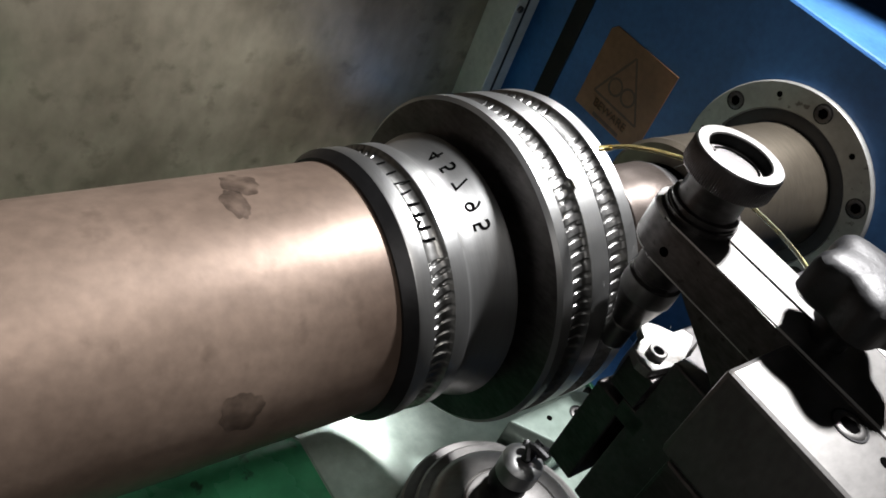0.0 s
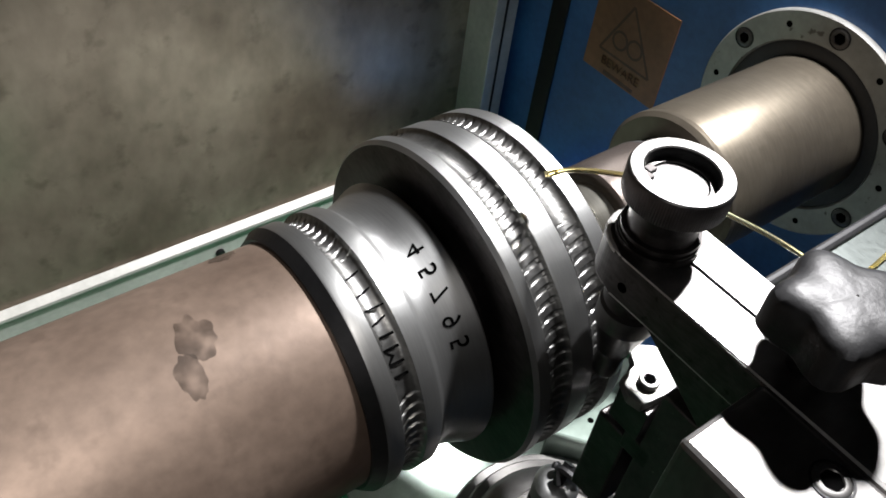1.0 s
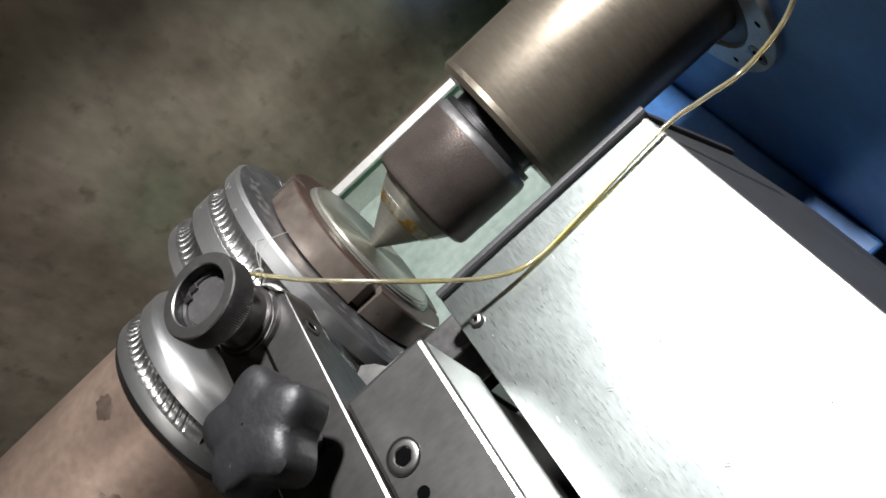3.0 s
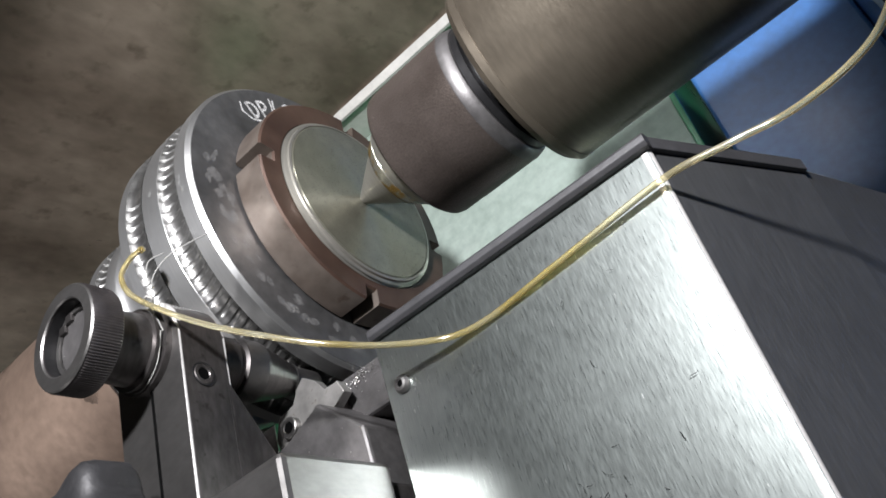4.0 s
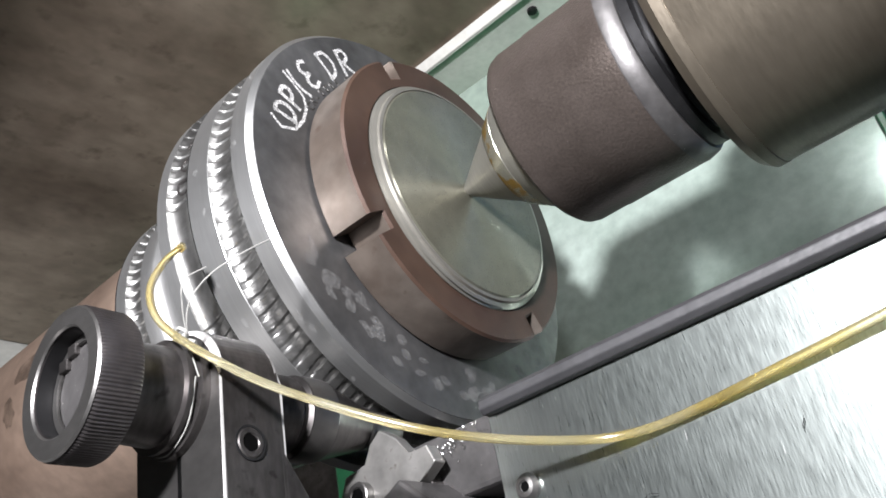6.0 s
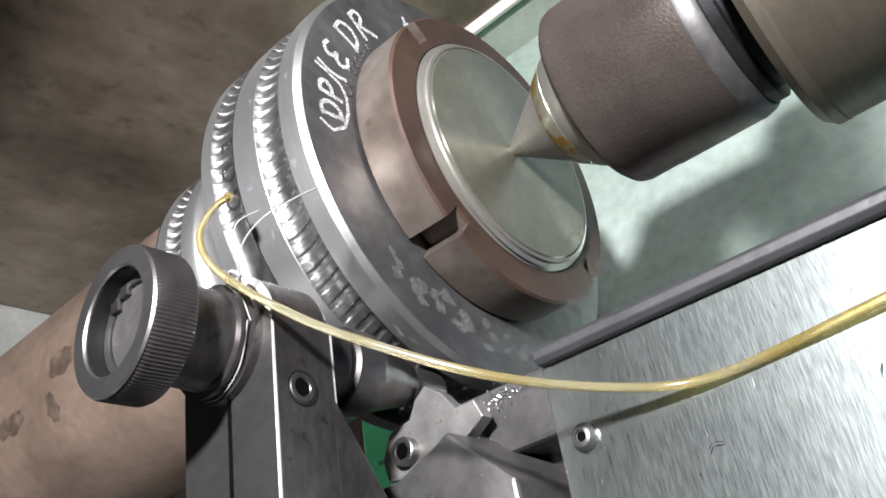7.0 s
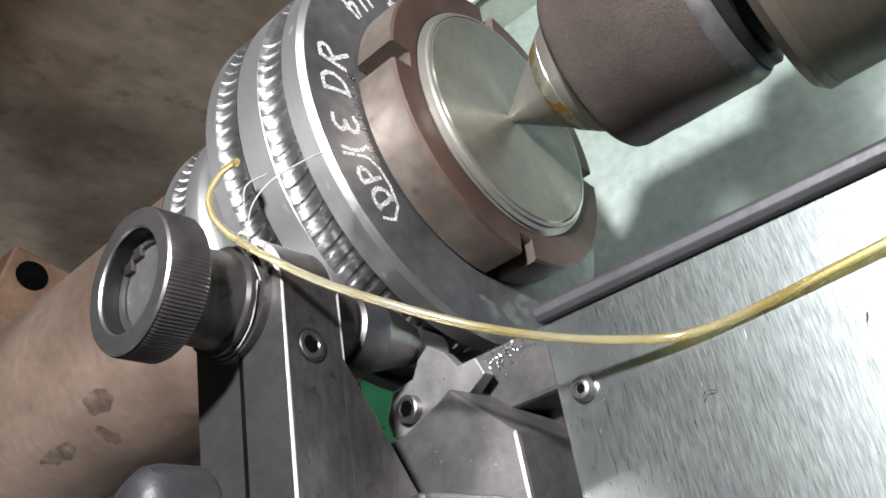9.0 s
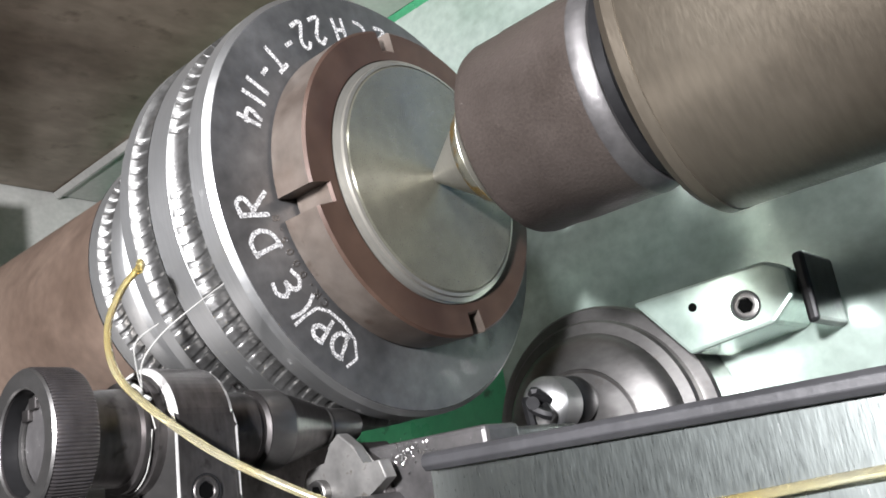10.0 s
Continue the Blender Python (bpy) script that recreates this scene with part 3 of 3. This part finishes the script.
# ---- tailstock and live centre ----
def tailstock():
    ts = thing("tailstock", "blue painted tailstock with a flanged steel quill and warning plate", "tailstock")
    part("body", prism([(-250, -330), (358, -330), (358, 60), (250, 138), (-120, 138), (-250, 60)], 303, 620, 3, "x"), BLUE, ts, "chipped blue painted housing")
    part("foot", prism([(-140, -330), (252, -330), (252, -232), (-140, -232)], 184, 302, 3, "x"), BLUE, ts, "blue painted tailstock foot")
    part("rear_slot", box(300.5, 304, 262, 284, -200, 60, 0.5), BLACKED, ts, "dark vertical slot")
    q = part("quill", turned([(146, 38), (144.5, 52), (146, 55.2), (149, 56.6), (330, 56.6)], "x", segs=144), QUILL, ts, "yellowish ground steel quill", True)
    part("quill_end_ring", turned([(143.9, 40), (143.6, 54), (147, 56.9), (151, 57.0), (151, 56)], "x", segs=144), QUILL, q, "worn rounded end edge", True)
    fl = part("flange", turned([(303, 92.5), (298, 92.5), (297, 91.5), (297, 70), (299, 68.5), (303, 68.5)], "x", segs=128, closed=True), FLANGE, ts, "pale ring flange with socket screws", True)
    part("seal_ring", turned([(299.5, 68.4), (298.5, 66), (299.5, 57.2), (303, 57.0), (303, 68.4)], "x", segs=96, closed=True), RUBBER, fl, "black rubber wiper seal", True)
    for k in range(6):
        a = radians(92 - 60 * k)
        cap_screw(fl, (297, 81.2 * math.cos(a), 81.2 * math.sin(a)), 15, "x", -1, True, STEEL_DARK)
        b = a + radians(30)
        part("tapped_hole", turned([(296.9, 2.6), (297.2, 2.6)], "x", (0, 81.2 * math.cos(b), 81.2 * math.sin(b)), 20, cap=True), RECESS_BLACK, fl)
    sign = part("warning_sign", prism([(133, -72), (228, -72), (228, 16), (222, 22), (133, 22)], 301.6, 303.2, 0.3, "x"), SIGN, ts, "faded orange warning plate with a triangle")
    bars = (((183.7, 9), (212, -47)), ((212, -47), (147, -47)), ((147, -47), (183.7, 9)))
    for (ya, za), (yb, zb) in bars:
        d = Vector((0, yb - ya, zb - za))
        n = Vector((1, 0, 0)).cross(d).normalized() * 1.3
        bm = bmesh.new()
        f = [bm.verts.new([c * MM for c in p]) for p in ((301.4, ya + n.y, za + n.z), (301.4, yb + n.y, zb + n.z), (301.4, yb - n.y, zb - n.z), (301.4, ya - n.y, za - n.z))]
        bm.faces.new(f)
        part("triangle_bar", bm, SIGN_BLACK, sign)
    for y in (190, 171):
        part("roller_symbol", turned([(301.3, 10), (301.3, 7.5)], "x", (0, y, -29), 28), SIGN_BLACK, sign)
    bm = text_mesh("BEWARE", 13, 0.05)
    for v in bm.verts:
        v.co = (301.3 * MM, 181 * MM - v.co.x, -57 * MM + v.co.y)
    part("sign_writing", bm, SIGN_BLACK, sign)
    for y0, y1 in ((160, 200),):
        part("writing_bar", box(301.2, 301.45, y0, y1, -70, -66, 0), SIGN_BLACK, sign)

    lc = thing("live_centre", "bronzed live centre with a bright cone holding the shaft end", "lathe centre")
    part("cone", turned([(22, 0.2), (52.4, 20.2), (52.8, 20.9), (60.4, 26.0), (60.8, 26.6), (71.5, 33.0), (72, 31)], "x", segs=96), CONE, lc, "bright ground steel cone", True)
    part("oily_band", turned([(52.8, 21.0), (53.0, 21.4), (60.2, 26.2), (60.4, 26.1)], "x", segs=96), OIL_FILM, lc, "amber oil film round the cone's root", True)
    part("sleeve", turned([(71.2, 22), (70.0, 31), (69.9, 35), (70.6, 38.2), (72.6, 40.4), (75.5, 41.2), (89, 41.2), (89.6, 41.5), (124, 41.6), (124.4, 41.6)], "x", segs=160), SLEEVE, lc, "brown bronzed bearing sleeve", True)
    part("sleeve_shoulder", turned([(124.4, 41.7), (125.0, 41.8), (130, 40.6), (131.5, 39.5), (132, 30)], "x", segs=128), HOLDER, lc, "smooth bevelled shoulder", True)
    part("end_ring", turned([(132, 30), (132, 38.6), (136, 38.6), (136.5, 34), (150, 34)], "x", segs=96), BLACKED, lc, "dark groove ring", True)


# ---- tool slide, arm and adjusting knobs ----
def tool_post():
    tp = thing("tool_block", "ground steel tool block with two rails and socket screws", "tool block")
    for x0, x1, y0 in ((-92, -44.3, -330), (3.3, 50, -313)):
        part("rail", prism([(x0, y0), (x1, y0), (x1, -180), (x0, -180)], 66, 123, 2.6), STEEL_GROUND, tp, "ground steel clamping rail")
    part("base", prism([(-92, -330), (46, -330), (46, -186), (-92, -186)], -75, 66, 2), STEEL_DARK, tp, "dark steel block body")
    part("channel_floor", box(-44, 3, -326, -190, 66, 96, 1), STEEL_DARK, tp)
    for x in (-57.6, 16):
        cap_screw(tp, (x, -222, 123), 15)
        part("pin_hole", turned([(123.1, 3.1), (123.25, 3.1)], "z", (x, -241, 0), 24, cap=True), RECESS_BLACK, tp)
    br = part("cross_strap", prism([(-72, -290), (25, -289), (24.5, -271), (-72, -271)], 123.3, 128.5, 0.8), STEEL_GROUND, tp, "flat steel strap screwed across the rails")
    for x in (12, -55):
        cap_screw(br, (x, -280.5, 128.5), 8.5, counterbore=False)

    arm = thing("spindle_bracket", "clamped ground steel bracket with a slit and rounded nose", "bracket")
    nose = []
    for k in range(13):
        a = radians(180 * k / 12)
        nose.append((-20.6 + 23.4 * math.cos(a), -102 + 23.4 * math.sin(a)))
    outline = [(-44, -240), (2.8, -240)] + nose[:1] + nose[1:]
    bar = part("bar", prism(outline, 99, 123, 2.0), STEEL_GROUND, arm, "ground steel bar with darker sides and painted edge glint")
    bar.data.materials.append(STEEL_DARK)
    bar.data.materials.append(EDGE_GLINT)
    # by normal: darker sides, bevels in a pale colour for their glint
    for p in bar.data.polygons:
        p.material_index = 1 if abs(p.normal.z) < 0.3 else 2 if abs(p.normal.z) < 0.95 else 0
    part("round_heel", turned([(-43.6, 0.2), (-43.6, 22), (-42.6, 23), (1.6, 23), (2.6, 22), (2.6, 0.2)], "x", (0, -244, 99.5), 64), ARBOR, arm, "brown round heel", True)
    part("web", prism([(-179, 66), (-179, 100), (-124, 100)], -43.6, 2.6, 0.5, "x"), STEEL_DARK, arm, "dark web under the arm")
    part("slit", box(-20.4, -18.6, -176, -119, 122.6, 123.2, 0), RECESS_BLACK, arm, "thin sawn slit")
    cap_screw(arm, (2.9, -123, 113), 10, "x", 1, True, STEEL_DARK)
    part("side_hole", turned([(-44.2, 2.6), (-44.0, 2.6)], "x", (0, -108, 108), 20, cap=True), RECESS_BLACK, arm)

    sp = thing("scribing_spindle", "steel spindle with a knurled adjusting knob and tapered nose", "tool spindle")
    ax, ay = -20.6, -101.8
    part("shank", turned([(123, 19.5), (126, 19.5), (126.4, 17.2), (128, 17.2), (128.4, 18.3), (130, 18.3), (130.4, 16.2), (146, 15.4), (149, 16.5)], "z", (ax, ay, 0), 64), STEEL_DARK, sp, "oily stepped shank", True)
    bm = bmesh.new()
    segs = 480
    prof = [(146, 10), (146, 19), (147.5, 22.6), (148.6, 23.2), (159.4, 23.2), (160.8, 22.4), (161.2, 21.6), (161.2, 17.2), (160.6, 16.4), (153.5, 16.2), (153.5, 0.2)]
    rings = []
    for h, r in prof:
        ring = []
        for k in range(segs):
            a = 2 * math.pi * k / segs
            rr = r - (0.38 if (k % 4) in (0, 1) and 148 < h < 160 and r > 20 else 0)
            ring.append(bm.verts.new(((ax + rr * math.cos(a)) * MM, (ay + rr * math.sin(a)) * MM, h * MM)))
        rings.append(ring)
    for a, b in zip(rings, rings[1:]):
        for k in range(segs):
            bm.faces.new((a[k], a[(k + 1) % segs], b[(k + 1) % segs], b[k]))
    kn = part("knurled_knob", bm, KNOB_STEEL, sp, "knurled grey steel knob with a hollow top", True)
    part("knob_rim", turned([(160.9, 16.3), (161.5, 16.9), (161.5, 22.2), (160.7, 22.8)], "z", (ax, ay, 0), 96), STEEL_GROUND, kn, "worn bright rim", True)
    # black liner added inside the bore to darken the hollow like shade
    part("bore_shade", turned([(153.7, 16.05), (160.3, 16.05)], "z", (ax, ay, 0), 64), BLACKED, kn, "black liner for the shade in the hollow", True)
    part("bore_floor", turned([(153.7, 16.0), (153.8, 13.2), (154.4, 12.8), (154.4, 0.1)], "z", (ax, ay, 0), 64), HOLDER, kn, "matte grey floor of the hollow", True)
    part("spring_clip", turned([(154.2, 15.8), (155.4, 15.8), (155.4, 13.6), (154.2, 13.6)], "z", (ax, ay, 0), 48, True), STEEL_GROUND, kn, "retaining ring in the hollow")
    for k in (0.9, 1.35):
        part("clip_lug", box(ax + 13.5 * math.cos(k + 1) - 2.4, ax + 13.5 * math.cos(k + 1) + 2.4, ay + 13.5 * math.sin(k + 1) - 2, ay + 13.5 * math.sin(k + 1) + 2, 154, 156, 0.4), STEEL_DARK, kn)
    part("nose", turned([(99, 14.5), (82, 14.5), (81, 13.5), (79, 13.5), (78, 15.2), (66, 15.2), (65, 14.6), (44, 8.6), (43, 8.2)], "z", (ax, ay, 0), 64), STEEL_DARK, sp, "dark tapered nose", True)
    part("nose_ring", turned([(66.2, 15.3), (68, 15.5), (76, 15.5), (77.5, 15.3)], "z", (ax, ay, 0), 64), STEEL_GROUND, sp, "bright ring", True)
    part("nib", turned([(43, 8.3), (42, 8.5), (41, 7.6), (26, 7.2), (24, 6)], "z", (ax, ay, 0), 40), STEEL_GROUND, sp, "small bright nib", True)

    sk = thing("star_knob", "black plastic star knob with worn lobes, clamping the arm", "knob")
    bm = bmesh.new()
    segs, rings = 120, []
    for h, s in ((137, 0.80), (138.5, 0.93), (141, 1.0), (154, 1.0), (158, 0.965), (160.5, 0.87), (162, 0.70), (162.8, 0.4), (163, 0.02)):
        ring = []
        for k in range(segs):
            a = 2 * math.pi * k / segs
            lobe = 25.8 + 3.4 * math.cos(5 * a + 0.6)
            rr = lobe * s + noise.noise((3 * math.cos(a), 3 * math.sin(a), h * 0.15)) * 0.35
            ring.append(bm.verts.new(((-22 + rr * math.cos(a)) * MM, (-186 + rr * math.sin(a)) * MM, (h + 3) * MM)))
        rings.append(ring)
    bm.faces.new(rings[0])
    for a, b in zip(rings, rings[1:]):
        for k in range(segs):
            bm.faces.new((a[k], a[(k + 1) % segs], b[(k + 1) % segs], b[k]))
    part("star_grip", bm, KNOB_PLASTIC, sk, "black five-lobed grip with scuffed lobes", True)
    part("stud", turned([(123, 9), (131, 9), (131.5, 12), (142, 12)], "z", (-22, -186, 0), 32), BLACKED, sk, "", True)


def cutter_holder():
    ch = thing("cutter_holder", "dark steel cutter holder with a small clamped insert", "tool holder")
    part("holder_body", prism([(-30, -192), (34, -192), (33, -154), (8, -131), (-5, -139), (-16, -143), (-30, -141)], -70, 56, 1.6), HOLDER, ch, "angled dark holder with chamfered edges")
    part("slide_bar", box(-12, 56, -138, -113, 10, 31, 2), HOLDER, ch, "long dark slide bar")
    part("lower_plate", box(-30, 56, -150, -131, -2, 12, 1), STEEL_DARK, ch)
    part("holder_foot", box(-28, 30, -134, -112, -70, 4, 1.5), STEEL_DARK, ch)
    ins = part("insert_plate", prism([(-34, -136), (-10, -139), (8, -130), (15, -126), (12, -119), (3, -120), (-2, -112), (-10, -106), (-16, -110), (-19, -117), (-31, -118), (-36, -128)], 37, 43, 0.6), INSERT, ch, "bright speckled insert clamp plate")
    part("plate_seat", prism([(-32, -140), (8, -134), (4, -120), (-12, -110), (-32, -120)], 14, 37, 0.6), STEEL_DARK, ins)
    cap_screw(ins, (-22, -128, 43), 11, counterbore=False)


def carriage():
    c = thing("carriage", "blue painted carriage under the tool block", "carriage")
    part("saddle", box(-150, 150, -400, -196, -330, -76, 4), BLUE, c, "blue painted saddle")


def sheet_guard():
    g = thing("sheet_guard", "brushed stainless sheet guard with a rubber edge, oily and scratched", "guard")
    part("top_sheet", box(55, 199, -440, -124, 60, 62, 0.4), STAINLESS, g, "scratched brushed stainless top")
    part("slope_sheet", prism([(198.2, 61.5), (232, -22), (229.8, -23.5), (196.5, 60)], -440, -124, 0.3, "y"), SHADED_SHEET, g, "bent-down sheet")
    part("bend_edge", turned([(-440, 2.6), (-124, 2.6)], "y", (197.2, 0, 59.7), 32, cap=True), EDGE_GLINT, g, "bend with its highlight in the colour", True)
    part("skirt_sheet", prism([(231.4, -22.5), (268, -150), (265.8, -151), (229.4, -23.4)], -440, -124, 0.3, "y"), SHADED_SHEET, g, "lower bent-down sheet, coloured for shade")
    part("inner_sheet", prism([(55, 60), (55, -120), (229, -120), (229, -24), (197, 60)], -126, -124, 0.2, "y"), STAINLESS, g, "upright sheet beside the work")
    part("end_sheet", box(55, 57, -440, -126, -120, 60, 0.3), STAINLESS, g)
    part("rubber_edge", prism([(-127.2, 60), (-127.2, 65), (-125.5, 66.6), (-123, 66.6), (-121.4, 65), (-121.4, 54), (-123.5, 54)], 55.5, 201, 0.4, "x"), RUBBER, g, "black rubber edge strip")
    part("slope_rubber", prism([(199, 66), (234, -20), (231, -22), (197, 61)], -127, -121.4, 0.4, "y"), RUBBER, g, "black rubber edge strip")
    for x, y in ((64.5, -151.8), (64, -291.6)):
        s = part("button_screw", turned([(62, 4.2), (63.2, 4.1), (64.6, 3.0), (64.9, 1.9), (64.2, 1.7), (64.2, 0.1)], "z", (x, y, 0), 32), STEEL_GROUND, g, "button head screw", True)
        part("hex_socket", hexagon((x, y, 64.25), 3.2, 0.1), RECESS_BLACK, s)


def oil_tube():
    t = thing("oil_tube", "thin amber plastic oil tube tied to the spindle with string", "tube")
    part("hose", pipe([(-25, -40, 117), (-24, -50, 125), (-19, -66, 133), (-5, -86, 136), (16.6, -107.6, 125.5), (37, -123, 114), (61, -137.8, 97), (84, -146, 76), (107.5, -149.5, 64.5), (150, -147, 65), (199, -143.5, 66.5), (224, -145, 64), (247, -147, 62), (270, -150, 72), (284, -151, 88), (300, -152, 125), (318, -148, 190), (350, -135, 330)], 1.32, 12, 8), TUBE, t, "amber tube with oil stains", True)
    part("hose_tip", pipe([(-24.4, -41, 117.6), (-27, -38, 115), (-29, -36.5, 114)], 1.7, 10, 4), TUBE, t, "bent tip", True)
    s = thing("tie_string", "white cotton string tied round tube and spindle", "string")
    ring = [(-20.6 + 18.6 * math.cos(a / 8 * 2 * math.pi), -101.8 + 18.6 * math.sin(a / 8 * 2 * math.pi), 126.8 + 1.2 * math.sin(a)) for a in range(9)]
    part("loop", pipe(ring, 0.24, 6, 6), STRING, s)
    part("knot", pipe([(-4, -92, 129), (0, -91, 132), (2.5, -90, 134), (0, -88, 135), (-3, -89, 133), (3, -93, 131)], 0.6, 6, 6), STRING, s)
    part("loose_end", pipe([(0, -90, 132), (6, -82, 135), (12, -73.6, 131), (16, -64, 120), (17.5, -57, 110.5)], 0.28, 6, 6), STRING, s)
    part("loose_end", pipe([(0, -90, 132), (4, -83, 136), (8, -76, 138), (10, -70, 131)], 0.25, 6, 6), STRING, s)


def under_work():
    st = thing("support_roller", "shiny steel roller on a pale bracket under the work", "roller")
    part("bracket", prism([(57, -84), (104, -78), (117, -66), (117, -52), (106, -46), (29, -49)], -199, -150, 2), TRAY_SHEET, st, "pale painted bracket bar")
    part("bracket_end", prism([(119, -82), (125, -81), (125, -45), (119, -46)], -199, -152, 2), BLACKED, st)
    cap_screw(st, (92, -66, -150), 14)
    part("pin_hole", turned([(-149.9, 2.4), (-149.7, 2.4)], "z", (64, -60, 0), 20, cap=True), RECESS_BLACK, st)
    part("dome", turned([(-199, 68), (-166, 68), (-164, 66.5), (-163, 60), (-159, 58.5), (-155, 54), (-151, 43), (-150, 39), (-151, 38), (-149.6, 36.5), (-148.6, 30), (-148, 16), (-147.8, 0.2)], "z", (-18, -116, 0), 128), STEEL_GROUND, st, "polished stepped cap", True)
    part("dome_collar", turned([(-199, 77), (-174, 77), (-172, 75.5), (-171.4, 67.5)], "z", (-18, -116, 0), 128), STEEL_GROUND, st, "bright outer ring", True)
    noz = thing("coolant_nozzle", "black oily ball-jointed coolant nozzle under the work", "nozzle")
    part("ball", turned([(-153, 8), (-148, 12), (-140, 14.5), (-131, 13.5), (-124, 9), (-122, 7)], "z", (-14, -96, 0), 40), BLACKED, noz, "", True)
    part("collar", turned([(-128, 14), (-126.5, 15), (-112, 15), (-109.5, 13), (-107.5, 9), (-106.8, 0.2)], "z", (-14, -97, 0), 40), STEEL_TURNED, noz, "bright metal collar", True)
    part("spout", pipe([(-14, -97, -113), (-15, -98, -106), (-13, -98, -98), (-8, -97, -92)], 3.6, 14, 5), BLACKED, noz, "", True)
    rnd = random.Random(5)
    for k in range(3):
        a = rnd.uniform(0, 6.28)
        base = Vector((-14 + 6 * math.cos(a), -97 + 6 * math.sin(a), -110 + rnd.uniform(0, 10)))
        part("oily_chip", pipe([base, base + Vector((rnd.uniform(-7, 7), rnd.uniform(-7, 7), rnd.uniform(3, 9))), base + Vector((rnd.uniform(-8, 8), rnd.uniform(-8, 8), rnd.uniform(6, 13)))], 2.8, 7, 4), BLACKED, noz, "black oily chip caught on the nozzle", True)


def drive_dog():
    d = thing("drive_chuck", "dark steel drive chuck gripping the arbor's far end", "chuck")
    part("chuck_body", turned([(-905, 150), (-850, 150), (-846, 146), (-846, 74), (-905, 74)], "x", segs=64), STEEL_DARK, d, "dark round chuck body", True)
    for k in range(3):
        a = radians(40 + 120 * k)
        bm = box(-846, -800, -18, 18, 73, 140, 3)
        bmesh.ops.rotate(bm, verts=bm.verts[:], matrix=Matrix.Rotation(a, 3, "X"))
        part("jaw", bm, BLACKED, d, "stepped black jaw")


def swarf_lot(name, label, mat, places, seed, size=1.0):
    """Many small curled chips at the places given, as one scatter."""
    rnd = random.Random(seed)
    bm = bmesh.new()
    for cx, cy, cz in places:
        r, n, w = size * rnd.uniform(0.25, 0.8), rnd.randint(4, 8), size * rnd.uniform(0.2, 0.45)
        m = Matrix.Translation((cx * MM, cy * MM, cz * MM)) @ Euler((rnd.uniform(-0.6, 0.6), rnd.uniform(-0.6, 0.6), rnd.uniform(0, 6.3))).to_matrix().to_4x4()
        prev = None
        for i in range(n):
            t = i * 0.75
            a = m @ Vector((i * 0.45 * size * MM, r * MM * math.cos(t), r * 0.6 * MM * (1 + math.sin(t))))
            b = m @ Vector(((i * 0.45 * size + w) * MM, r * MM * math.cos(t), r * 0.6 * MM * (1 + math.sin(t))))
            cur = (bm.verts.new(a), bm.verts.new(b))
            if prev:
                bm.faces.new((prev[0], prev[1], cur[1], cur[0]))
            prev = cur
    tagged(part(name, bm, mat), label, "swarf", "", "stuff")


def swarf():
    rnd = random.Random(21)
    bright = [(rnd.gauss(18, 6), rnd.gauss(-118, 2.5), 31.2 + abs(rnd.gauss(0, 0.7))) for _ in range(70)]
    swarf_lot("steel_swarf", "small bright curled steel chips lying on the slide bar", CHIP, bright, 22)
    dark = [(rnd.uniform(66, 190), rnd.uniform(-420, -150), 62.3) for _ in range(22)]
    dark += [(rnd.gauss(128, 7), rnd.gauss(-236, 6), 62.3) for _ in range(16)]
    swarf_lot("dark_swarf", "small dark curled chips scattered on the sheet guard", BLACKED, dark, 23, 1.5)


setting()
WORK = turning_work()
tailstock()
tool_post()
cutter_holder()
carriage()
sheet_guard()
oil_tube()
under_work()
drive_dog()
swarf()


def motions():
    turns = [(0.0, -10), (0.5, 2), (1.0, 15), (1.5, 27), (2.0, 38.5), (2.5, 49.7), (3.8, 77), (4.5, 91.5), (5.0, 103), (5.5, 112.5), (6.0, 120.5),
             (7.5, 147.5), (8.0, 157), (8.5, 166), (9.0, 175), (9.5, 184), (10.0, 195)]
    walk(WORK, [(t, pose(0, 0, 0, a)) for t, a in turns])


motions()
